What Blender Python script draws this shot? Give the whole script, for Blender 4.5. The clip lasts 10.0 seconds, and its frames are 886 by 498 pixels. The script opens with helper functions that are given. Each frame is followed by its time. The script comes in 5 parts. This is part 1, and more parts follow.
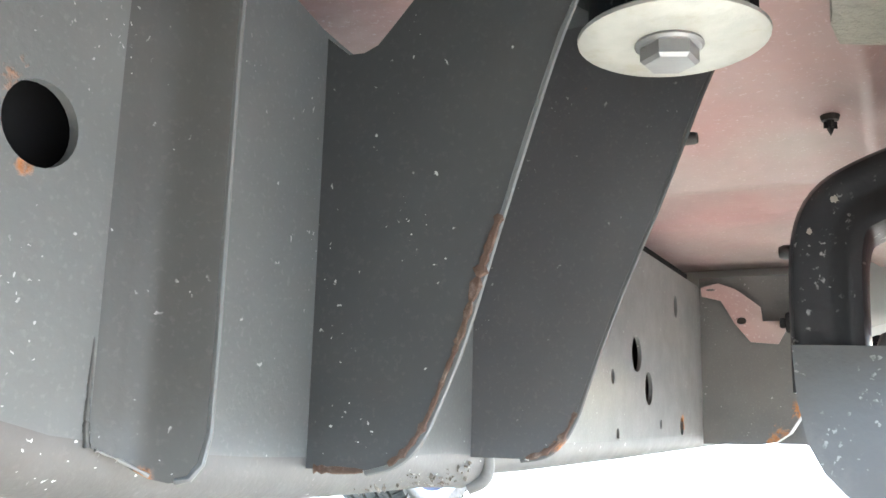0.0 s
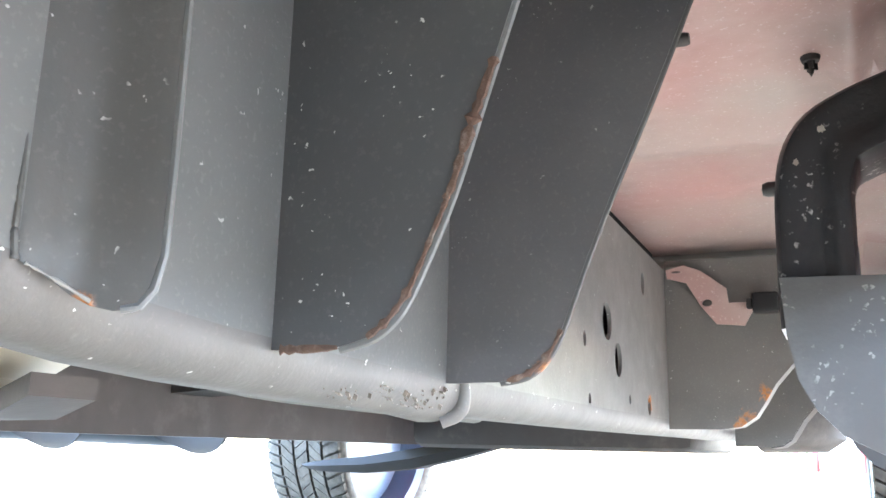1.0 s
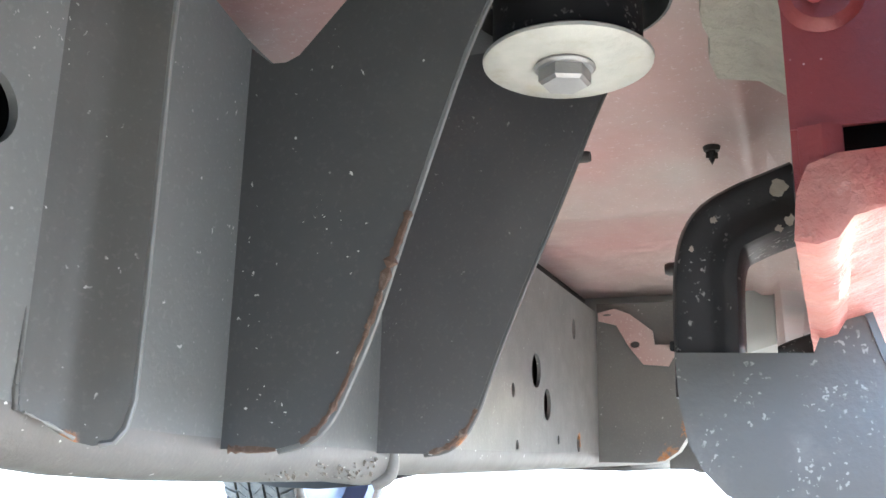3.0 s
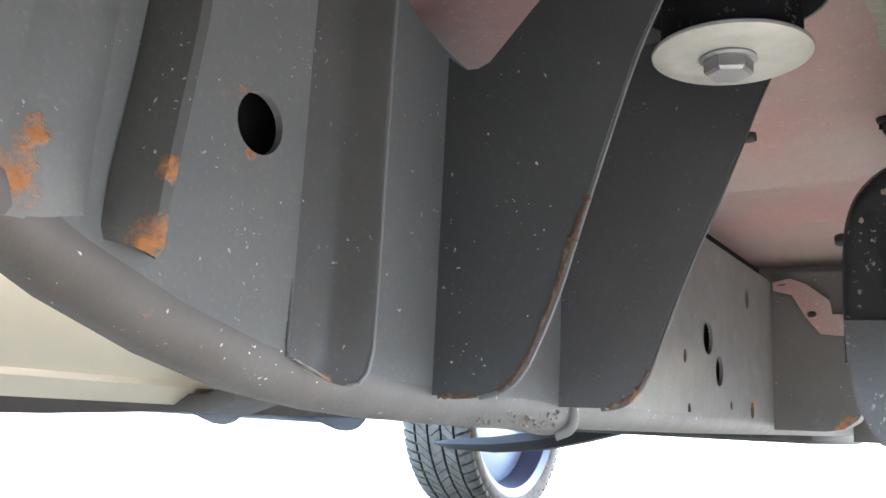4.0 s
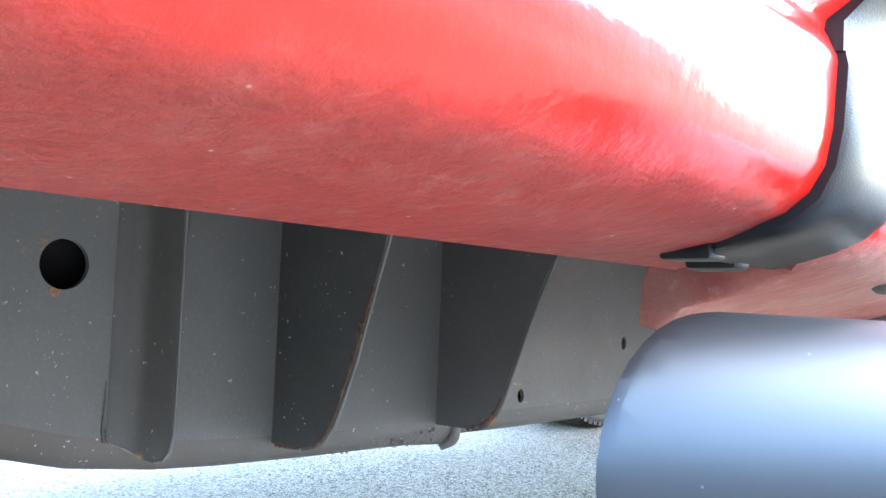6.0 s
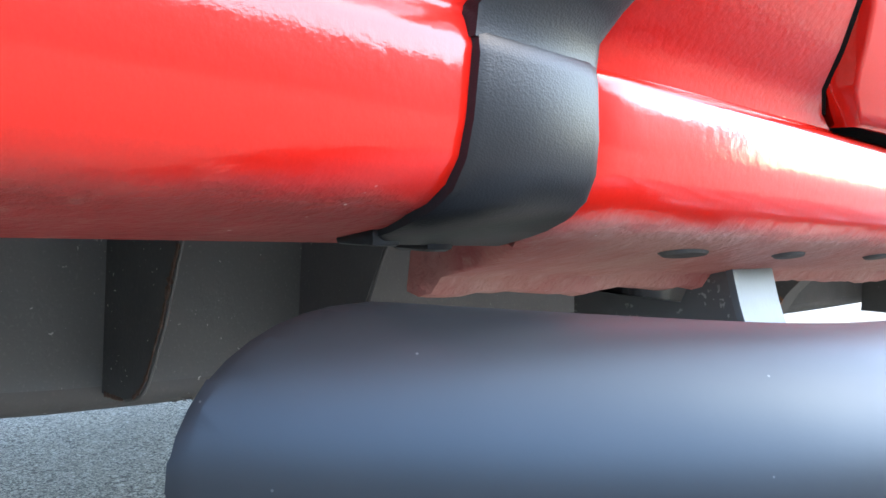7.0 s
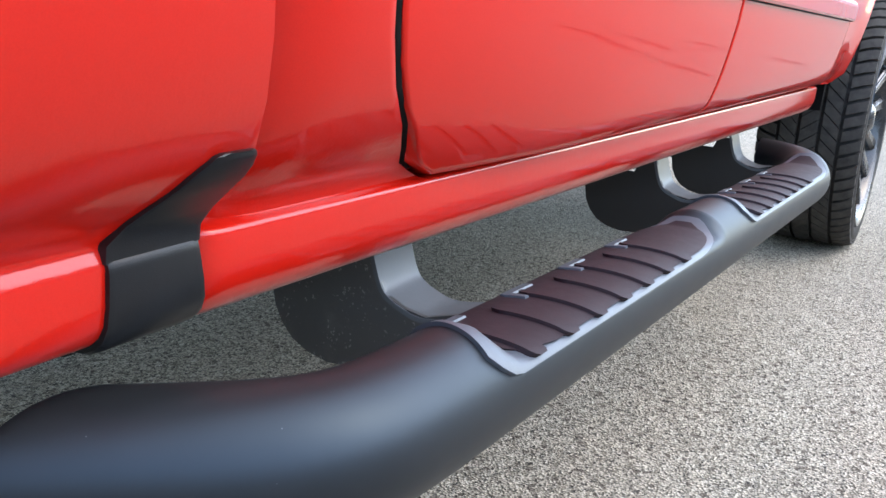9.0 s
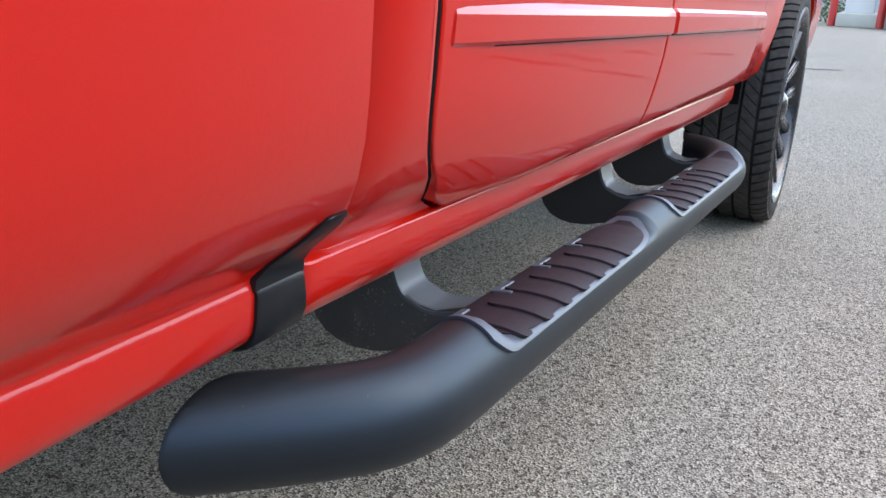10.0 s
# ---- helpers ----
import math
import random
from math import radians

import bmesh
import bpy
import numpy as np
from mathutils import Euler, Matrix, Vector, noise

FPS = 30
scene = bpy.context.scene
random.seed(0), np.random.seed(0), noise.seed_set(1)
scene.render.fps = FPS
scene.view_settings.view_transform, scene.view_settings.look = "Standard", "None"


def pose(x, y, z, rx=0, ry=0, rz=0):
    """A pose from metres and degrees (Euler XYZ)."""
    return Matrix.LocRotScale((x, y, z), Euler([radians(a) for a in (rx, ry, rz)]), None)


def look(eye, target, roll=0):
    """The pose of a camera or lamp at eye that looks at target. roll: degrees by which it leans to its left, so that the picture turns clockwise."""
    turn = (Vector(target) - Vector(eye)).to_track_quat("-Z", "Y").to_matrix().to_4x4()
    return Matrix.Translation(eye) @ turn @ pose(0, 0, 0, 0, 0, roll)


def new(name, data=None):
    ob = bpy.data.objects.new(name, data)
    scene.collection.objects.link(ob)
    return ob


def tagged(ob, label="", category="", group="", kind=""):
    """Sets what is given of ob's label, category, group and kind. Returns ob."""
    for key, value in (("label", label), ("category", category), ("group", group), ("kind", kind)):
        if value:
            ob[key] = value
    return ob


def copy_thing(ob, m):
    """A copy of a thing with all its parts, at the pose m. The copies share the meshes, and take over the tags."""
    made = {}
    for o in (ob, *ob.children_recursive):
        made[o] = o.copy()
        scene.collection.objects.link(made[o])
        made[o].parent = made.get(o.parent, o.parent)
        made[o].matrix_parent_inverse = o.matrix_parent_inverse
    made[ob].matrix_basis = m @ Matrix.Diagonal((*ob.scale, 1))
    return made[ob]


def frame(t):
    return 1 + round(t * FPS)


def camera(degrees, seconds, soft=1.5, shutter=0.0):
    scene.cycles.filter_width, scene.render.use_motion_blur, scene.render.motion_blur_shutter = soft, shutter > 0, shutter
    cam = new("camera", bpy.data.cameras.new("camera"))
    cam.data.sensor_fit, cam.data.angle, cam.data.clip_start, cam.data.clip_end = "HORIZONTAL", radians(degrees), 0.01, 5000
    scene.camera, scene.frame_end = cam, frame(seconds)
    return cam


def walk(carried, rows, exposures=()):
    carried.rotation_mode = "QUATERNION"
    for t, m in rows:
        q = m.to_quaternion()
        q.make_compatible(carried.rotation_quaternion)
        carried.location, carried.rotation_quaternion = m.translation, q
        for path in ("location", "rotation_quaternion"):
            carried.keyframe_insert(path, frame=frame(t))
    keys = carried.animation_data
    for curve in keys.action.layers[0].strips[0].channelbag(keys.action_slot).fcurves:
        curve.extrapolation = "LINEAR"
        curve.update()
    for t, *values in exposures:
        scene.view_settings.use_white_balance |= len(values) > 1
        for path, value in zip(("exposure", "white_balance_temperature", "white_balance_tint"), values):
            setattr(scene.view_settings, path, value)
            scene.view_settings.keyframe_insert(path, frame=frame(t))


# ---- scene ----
cam = camera(53.2, 10.0)
PATH = [
    (0, (0.665, -0.386, 0.38), (-0.248, 1.355, 0.748), 1.5),
    (0.5, (0.642, -0.36, 0.343), (-0.221, 1.397, 0.752), 1.3),
    (1, (0.631, -0.346, 0.322), (-0.173, 1.431, 0.766), 1.3),
    (1.5, (0.629, -0.351, 0.324), (-0.105, 1.457, 0.763), 1.4),
    (2, (0.634, -0.36, 0.332), (-0.051, 1.46, 0.801), 1.4),
    (2.1, (0.636, -0.361, 0.335), (-0.039, 1.463, 0.801), 1.1),
    (3.5, (0.693, -0.447, 0.359), (-0.138, 1.32, 0.796), 2.0),
    (4, (0.699, -0.474, 0.344), (-0.363, 1.178, 0.723), 2.9),
    (4.2, (0.705, -0.484, 0.351), (-0.421, 1.135, 0.685), 2.9),
    (4.5, (0.711, -0.497, 0.365), (-0.485, 1.08, 0.652), 2.5),
    (5, (0.76, -0.504, 0.396), (-0.513, 1.021, 0.626), 1.9),
    (5.5, (0.833, -0.467, 0.415), (-0.456, 1.05, 0.606), 1.4),
    (5.8, (0.871, -0.451, 0.441), (-0.426, 1.064, 0.589), 2.3),
    (6, (0.895, -0.438, 0.448), (-0.416, 1.068, 0.577), 2.2),
    (6.2, (0.918, -0.425, 0.451), (-0.404, 1.073, 0.55), 2.4),
    (7.3, (1.01, -0.328, 0.492), (-0.346, 1.136, 0.364), 2.4),
    (7.5, (1.027, -0.316, 0.501), (-0.338, 1.137, 0.332), 2.1),
    (7.7, (1.04, -0.304, 0.507), (-0.309, 1.157, 0.289), 2.0),
    (8, (1.075, -0.312, 0.529), (-0.239, 1.16, 0.203), 1.8),
    (8.3, (1.084, -0.328, 0.598), (-0.027, 1.265, 0.121), 2.6),
    (8.5, (1.127, -0.358, 0.632), (0.049, 1.255, 0.145), 2.7),
    (9, (1.189, -0.45, 0.683), (0.237, 1.223, 0.143), 3.4),
    (9.5, (1.222, -0.57, 0.722), (0.349, 1.139, 0.158), 2.8),
    (10, (1.235, -0.691, 0.789), (0.412, 1.034, 0.199), 2.6),
]
EXPOSURES = [(0.0, 6.38, 6880, 5), (0.5, 6.66, 6880, 6), (1.0, 6.38, 6850, 9), (1.5, 6.10, 6800, 8), (2.0, 6.02, 6750, 8), (3.5, 6.16, 6800, 7), (4.0, 5.57, 6850, 9), (4.5, 4.76, 6950, 9), (5.0, 4.52, 6800, 8), (5.5, 5.25, 6500, 7), (6.0, 4.93, 6450, 7), (6.2, 4.55, 6550, 7), (7.5, 3.68, 6650, 7), (8.0, 3.60, 6800, 7), (8.5, 3.20, 6950, 8), (9.0, 2.75, 6950, 9), (9.5, 2.55, 6900, 9), (10.0, 2.26, 6850, 9)]
walk(cam, [(t, look(eye, target, roll)) for t, eye, target, roll in PATH], EXPOSURES)

# ---- world, sun and exposure ----
world = bpy.data.worlds.new("world")
scene.world = world
world.use_nodes = True
wn = world.node_tree.nodes
wl = world.node_tree.links
sky = wn.new("ShaderNodeTexSky")
sky.sky_type = "NISHITA"
sky.sun_disc = False
sky.sun_elevation = radians(49)
sky.sun_rotation = radians(61)
sky.air_density, sky.dust_density, sky.ozone_density = 1.0, 1.0, 1.0
wl.new(sky.outputs[0], wn["Background"].inputs[0])
wn["Background"].inputs[1].default_value = 0.15
sun = new("sun", bpy.data.lights.new("sun", "SUN"))
sun.data.energy, sun.data.angle, sun.data.color = 0.32, radians(110), (1.0, 0.96, 0.90)
sun.matrix_world = look((4.0, 2.2, 5.2), (0, 0, 0))


# ---- materials ----
class Nodes:
    """Short ways to wire a node material."""

    def __init__(self, name):
        self.mat = bpy.data.materials.new(name)
        self.mat.use_nodes = True
        self.nt = self.mat.node_tree
        self.bsdf = self.nt.nodes["Principled BSDF"]
        self.co = self.nt.nodes.new("ShaderNodeTexCoord").outputs["Object"]

    def put(self, socket, value):
        if isinstance(value, bpy.types.NodeSocket):
            self.nt.links.new(value, socket)
        elif isinstance(value, (tuple, list)) and len(value) == 3 and socket.type == "RGBA":
            socket.default_value = (*value, 1)
        else:
            socket.default_value = value

    def node(self, kind, out=0, **values):
        n = self.nt.nodes.new(kind)
        for key, value in values.items():
            self.put(n.inputs[key], value)
        return n.outputs[out]

    def math(self, op, a, b=0.0, clamp=False):
        n = self.nt.nodes.new("ShaderNodeMath")
        n.operation, n.use_clamp = op, clamp
        self.put(n.inputs[0], a), self.put(n.inputs[1], b)
        return n.outputs[0]

    def noise(self, scale, detail=4.0, rough=0.55, at=None):
        return self.node("ShaderNodeTexNoise", Vector=at or self.co, Scale=scale, Detail=detail, Roughness=rough)

    def cells(self, scale, out="Distance", at=None):
        n = self.nt.nodes.new("ShaderNodeTexVoronoi")
        self.put(n.inputs["Vector"], at or self.co), self.put(n.inputs["Scale"], scale)
        return n.outputs[out]

    def stretch(self, x, y, z):
        n = self.nt.nodes.new("ShaderNodeMapping")
        self.put(n.inputs["Vector"], self.co)
        n.inputs["Scale"].default_value = (x, y, z)
        return n.outputs[0]

    def band(self, value, lo, hi):
        n = self.nt.nodes.new("ShaderNodeMapRange")
        n.interpolation_type = "SMOOTHSTEP"
        self.put(n.inputs["Value"], value)
        n.inputs["From Min"].default_value, n.inputs["From Max"].default_value = lo, hi
        return n.outputs[0]

    def mix(self, f, a, b):
        n = self.nt.nodes.new("ShaderNodeMix")
        n.data_type = "RGBA"
        self.put(n.inputs["Factor"], f), self.put(n.inputs["A"], a), self.put(n.inputs["B"], b)
        return n.outputs["Result"]

    def spot(self, place, radius, wobble=0.6):
        """1 inside an uneven stain round a place of the object, 0 outside."""
        n = self.nt.nodes.new("ShaderNodeVectorMath")
        n.operation = "DISTANCE"
        self.put(n.inputs[0], self.co)
        n.inputs[1].default_value = place
        uneven = self.math("MULTIPLY", self.math("SUBTRACT", self.noise(38, 8, 0.65), 0.5), radius * wobble * 9)
        return self.math("MULTIPLY", self.band(self.math("ADD", n.outputs["Value"], uneven), radius, radius * 0.35), self.band(self.noise(240, 4), 0.25, 0.55))

    def warped(self, scale, amount):
        """The object's coordinates shaken by noise."""
        n = self.nt.nodes.new("ShaderNodeVectorMath")
        n.operation = "MULTIPLY_ADD"
        wob = self.nt.nodes.new("ShaderNodeTexNoise")
        self.put(wob.inputs["Vector"], self.co), self.put(wob.inputs["Scale"], scale)
        self.put(n.inputs[0], wob.outputs["Color"]), self.put(n.inputs[2], self.co)
        n.inputs[1].default_value = (amount, amount, amount)
        return n.outputs[0]

    def bump(self, height, strength, distance=0.002, under=None):
        n = self.nt.nodes.new("ShaderNodeBump")
        self.put(n.inputs["Height"], height)
        n.inputs["Strength"].default_value, n.inputs["Distance"].default_value = strength, distance
        if under:
            self.put(n.inputs["Normal"], under)
        return n.outputs[0]

    def done(self, color, rough, metal=0.0, normal=None, coat=0.0, coat_rough=0.03, spec=0.5):
        b = self.bsdf.inputs
        self.put(b["Base Color"], color), self.put(b["Roughness"], rough), self.put(b["Metallic"], metal)
        self.put(b["Coat Weight"], coat), self.put(b["Coat Roughness"], coat_rough), self.put(b["Specular IOR Level"], spec)
        if normal:
            self.put(b["Normal"], normal)
        return self.mat


def shade(c, k):
    return tuple(min(1.0, v * k) for v in c)


RUST = (0.34, 0.135, 0.045)


def chassis_paint(name, base, dust, chips=1.0, rust=(), rough=0.5, dirt=None):
    """Satin chassis paint: dust film, stone chips, scratches and rust where it stands."""
    m = Nodes(name)
    c = m.mix(m.noise(9, 5), shade(base, 0.8), shade(base, 1.2))
    c = m.mix(m.math("MULTIPLY", m.band(m.noise(3.5, 6, 0.65), 0.35, 0.75), 0.55), c, dust)
    c = m.mix(m.math("MULTIPLY", m.band(m.noise(420, 2), 0.55, 0.75), 0.25), c, shade(dust, 1.25))
    if dirt:
        # caked brown road dirt behind the wheel, thinning out forwards
        xyz = m.nt.nodes.new("ShaderNodeSeparateXYZ")
        m.put(xyz.inputs[0], m.co)
        thick = m.band(m.math("ADD", xyz.outputs[1], m.math("MULTIPLY", m.noise(14, 5, 0.6), 0.25)), 0.10, -0.30)
        c = m.mix(thick, c, m.mix(m.noise(60, 5, 0.7), shade(dirt, 0.75), shade(dirt, 1.3)))
    warp = m.warped(260.0, 0.007)
    speck = m.math("MULTIPLY", m.band(m.cells(120, at=warp), 0.125, 0.08), m.band(m.noise(60, 3), 0.53, 0.60))
    streak = m.math("MULTIPLY", m.band(m.cells(210, at=warp), 0.14, 0.09), m.band(m.noise(24, 4), 0.56, 0.62))
    c = m.mix(m.math("MULTIPLY", m.math("MAXIMUM", speck, streak), chips), c, (0.62, 0.62, 0.60))
    brown = m.math("MULTIPLY", m.band(m.noise(28, 6, 0.7), 0.66, 0.74), 0.5)
    for place, radius in rust:
        brown = m.math("MAXIMUM", brown, m.spot(place, radius))
    tone = m.mix(m.noise(160, 5, 0.7), shade(RUST, 0.35), shade(RUST, 1.4))
    c = m.mix(brown, c, tone)
    r = m.math("ADD", m.math("MULTIPLY", m.noise(40, 5), 0.25), rough - 0.12)
    r = m.math("MAXIMUM", r, m.math("MULTIPLY", brown, 0.9))
    n = m.bump(m.noise(350, 3), 0.25, 0.0006, m.bump(m.noise(30, 4), 0.2, 0.003))
    n = m.bump(brown, 0.5, 0.001, n)
    return m.done(c, r, 0.0, n)


def body_red(name="red_body_paint", peel=None, ior=1.30):
    """Gloss body paint; peel: height below which chip-guard texture lies under the gloss."""
    m = Nodes(name)
    c = m.mix(m.noise(900, 1), (0.44, 0.0075, 0.0035), (0.51, 0.011, 0.005))
    n = m.bump(m.noise(260, 2), 0.05, 0.0006, m.bump(m.noise(4, 3), 0.05, 0.01))
    if peel:
        xyz = m.nt.nodes.new("ShaderNodeSeparateXYZ")
        m.put(xyz.inputs[0], m.co)
        n = m.bump(m.math("MULTIPLY", m.noise(230, 3), m.band(xyz.outputs[2], peel + 0.02, peel - 0.02)), 0.13, 0.002, n)
    m.put(m.bsdf.inputs["Coat Normal"], n)
    m.put(m.bsdf.inputs["Coat IOR"], ior)
    return m.done(c, 0.4, 0.0, n, coat=1.0, coat_rough=0.02, spec=0.03)


def sealed_red(name, edge, base, pale, amount):
    """Body paint above an uneven edge height, textured dusty sealer below it."""
    m = Nodes(name)
    xyz = m.nt.nodes.new("ShaderNodeSeparateXYZ")
    m.put(xyz.inputs[0], m.co)
    low = m.band(m.math("ADD", xyz.outputs[2], m.math("MULTIPLY", m.math("SUBTRACT", m.noise(28, 5), 0.5), 0.012)), edge + 0.006, edge - 0.006)
    gloss = m.mix(m.noise(900, 1), (0.44, 0.0075, 0.0035), (0.51, 0.011, 0.005))
    c = m.mix(m.noise(20, 5), shade(base, 0.8), shade(base, 1.15))
    c = m.mix(m.math("MULTIPLY", m.band(m.noise(6, 6, 0.7), 0.3, 0.7), amount), c, pale)
    c = m.mix(m.math("MULTIPLY", m.band(m.noise(75, 6, 0.7), 0.54, 0.70), 0.45), c, shade(pale, 1.2))
    c = m.mix(m.math("MULTIPLY", m.band(m.cells(120), 0.09, 0.04), m.band(m.noise(25, 3), 0.5, 0.65)), c, (0.7, 0.62, 0.58))
    c = m.mix(low, gloss, c)
    r = m.math("ADD", m.math("MULTIPLY", low, 0.24), 0.32)
    coat = m.math("SUBTRACT", 1.0, m.math("MULTIPLY", low, 0.78))
    crough = m.math("ADD", m.math("MULTIPLY", low, 0.28), 0.03)
    peel = m.math("MULTIPLY", m.noise(105, 5, 0.6), m.math("ADD", m.math("MULTIPLY", low, 0.92), 0.08))
    n = m.bump(peel, 0.60, 0.004, m.bump(m.noise(4, 3), 0.04, 0.01))
    m.put(m.bsdf.inputs["Coat Normal"], n)
    m.put(m.bsdf.inputs["Coat IOR"], 1.42)
    return m.done(c, r, 0.0, n, coat=coat, coat_rough=crough, spec=0.08)


def chip_guard(name, base, pale, amount):
    """Painted sealer under the sills: orange-peel relief, dust and scuffs."""
    m = Nodes(name)
    peel = m.noise(150, 4, 0.6)
    c = m.mix(m.noise(20, 5), shade(base, 0.8), shade(base, 1.15))
    c = m.mix(m.math("MULTIPLY", m.band(m.noise(6, 6, 0.7), 0.3, 0.7), amount), c, pale)
    c = m.mix(m.math("MULTIPLY", m.band(m.noise(75, 6, 0.7), 0.56, 0.72), 0.4), c, shade(pale, 1.15))
    c = m.mix(m.math("MULTIPLY", m.band(m.cells(120), 0.09, 0.04), m.band(m.noise(25, 3), 0.5, 0.65)), c, (0.7, 0.62, 0.58))
    return m.done(c, 0.55, 0.0, m.bump(peel, 0.5, 0.003), coat=0.25, coat_rough=0.3)


def floor_pink():
    m = Nodes("overspray_floor")
    c = m.mix(m.band(m.noise(4, 3), 0.34, 0.70), (0.285, 0.225, 0.208), (0.325, 0.180, 0.170))
    c = m.mix(m.math("MULTIPLY", m.band(m.noise(40, 6, 0.7), 0.55, 0.8), 0.4), c, (0.30, 0.26, 0.23))
    c = m.mix(m.math("MULTIPLY", m.band(m.noise(300, 2), 0.6, 0.75), 0.3), c, (0.62, 0.55, 0.52))
    return m.done(c, 0.5, 0.0, m.bump(m.noise(60, 4), 0.2, 0.003, m.bump(m.noise(9, 3), 0.5, 0.02)), coat=0.15, coat_rough=0.3)


def plain(name, base, rough, metal=0.0, var=0.2, scale=25, grain=250, relief=0.15, coat=0.0, worn=None, chips=0.0, spec=0.5):
    m = Nodes(name)
    c = m.mix(m.noise(scale, 5), shade(base, 1 - var), shade(base, 1 + var))
    if worn:
        c = m.mix(m.math("MULTIPLY", m.band(m.noise(scale * 0.6, 6, 0.7), 0.5, 0.72), 0.7), c, worn)
    if chips:
        c = m.mix(m.math("MULTIPLY", m.math("MULTIPLY", m.band(m.cells(170, at=m.warped(180.0, 0.012)), 0.34, 0.16), m.band(m.noise(22, 5, 0.7), 0.50, 0.58)), chips), c, (0.34, 0.34, 0.33))
    r = m.math("ADD", m.math("MULTIPLY", m.noise(scale * 2, 4), 0.16), rough - 0.08)
    return m.done(c, r, metal, m.bump(m.noise(grain, 3), relief, 0.001), coat=coat, coat_rough=0.12, spec=spec)


def tube_black():
    m = Nodes("satin_black_powder_coat")
    c = m.mix(m.noise(30, 4), (0.0085, 0.0084, 0.0086), (0.0135, 0.0134, 0.0138))
    speck = m.math("MULTIPLY", m.band(m.cells(75), 0.045, 0.02), m.band(m.noise(20, 3), 0.5, 0.6))
    c = m.mix(speck, c, (0.09, 0.09, 0.095))
    fine = m.noise(700, 2, at=m.stretch(1, 0.15, 1))
    r = m.math("ADD", m.math("MULTIPLY", m.noise(12, 5), 0.06), 0.42)
    # blue tint puts the sky's colour into the coat's highlights
    m.put(m.bsdf.inputs["Specular Tint"], (0.57, 0.79, 1.0, 1.0))
    return m.done(c, r, 0.0, m.bump(fine, 0.04, 0.0004), spec=0.52)


def guard_plastic():
    m = Nodes("grained_black_plastic")
    leather = m.cells(900, at=m.stretch(1, 1, 1.6))
    c = m.mix(m.noise(40, 4), (0.0065, 0.007, 0.0078), (0.011, 0.0118, 0.013))
    c = m.mix(m.math("MULTIPLY", m.band(m.cells(28, at=m.stretch(1, 0.4, 2)), 0.05, 0.02), 0.6), c, (0.3, 0.3, 0.3))
    return m.done(c, 0.36, 0.0, m.bump(leather, 0.10, 0.0006), spec=0.29)


def asphalt():
    """Worn asphalt with exposed pale aggregate: stones, dark pits between them, tar flecks and stains."""
    m = Nodes("exposed_aggregate")
    sep = m.nt.nodes.new("ShaderNodeSeparateColor")
    m.put(sep.inputs[0], m.cells(270, "Color"))
    big = m.nt.nodes.new("ShaderNodeSeparateColor")
    m.put(big.inputs[0], m.cells(115, "Color"))
    c = m.mix(m.band(sep.outputs[0], 0.0, 1.0), (0.20, 0.178, 0.140), (0.56, 0.505, 0.405))
    c = m.mix(m.band(big.outputs[0], 0.72, 0.78), c, m.mix(big.outputs[1], (0.24, 0.212, 0.165), (0.58, 0.525, 0.43)))
    pit = m.math("MULTIPLY", m.band(m.cells(270, at=m.warped(140.0, 0.003)), 0.42, 0.66), m.band(m.noise(120, 3), 0.30, 0.60))
    c = m.mix(m.math("MULTIPLY", pit, 0.85), c, (0.045, 0.040, 0.034))
    c = m.mix(m.math("MULTIPLY", m.band(sep.outputs[1], 0.915, 0.93), 0.92), c, (0.016, 0.015, 0.014))
    c = m.mix(m.math("MULTIPLY", m.band(big.outputs[2], 0.95, 0.97), 0.75), c, (0.06, 0.045, 0.035))
    c = m.mix(m.math("MULTIPLY", m.band(m.noise(1.1, 7, 0.6), 0.38, 0.70), 0.22), c, (0.20, 0.185, 0.160))
    c = m.mix(m.math("MULTIPLY", m.band(m.noise(0.35, 4), 0.45, 0.7), 0.25), c, (0.41, 0.37, 0.295))
    c = m.mix(m.math("MULTIPLY", m.band(m.noise(7, 6, 0.7), 0.68, 0.76), 0.5), c, (0.09, 0.085, 0.08))
    n = m.bump(m.cells(270), 1.0, 0.003, m.bump(m.noise(60, 4), 0.35, 0.006))
    return m.done(c, 0.9, 0.0, n, spec=0.15)


def rubber(name="tyre_rubber", dust=0.3):
    m = Nodes(name)
    c = m.mix(m.noise(12, 5), (0.011, 0.0105, 0.010), (0.024, 0.0225, 0.021))
    c = m.mix(m.math("MULTIPLY", m.band(m.noise(30, 6, 0.7), 0.45 if dust < 0.5 else 0.1, 0.8), dust), c, (0.10, 0.092, 0.08))
    return m.done(c, 0.75, 0.0, m.bump(m.noise(300, 3), 0.2, 0.001), spec=0.25)


RAIL_X = 0.438
rail_paint = chassis_paint("chassis_paint", (0.082, 0.087, 0.087), (0.149, 0.149, 0.142), 0.4,
    [((RAIL_X, -0.320, 0.412), 0.011), ((RAIL_X, -0.315, 0.427), 0.006), ((RAIL_X, -0.221, 0.448), 0.0025), ((RAIL_X, 0.665, 0.376), 0.007)])
# front rail: same dusty paint, warm floor bounce put into a lighter tone
front_lit_paint = chassis_paint("warm_lit_chassis_paint", (0.096, 0.096, 0.094), (0.188, 0.178, 0.164), 0.35,
    [((RAIL_X, 0.648, 0.374), 0.012), ((RAIL_X, 0.2, 0.385), 0.008)])
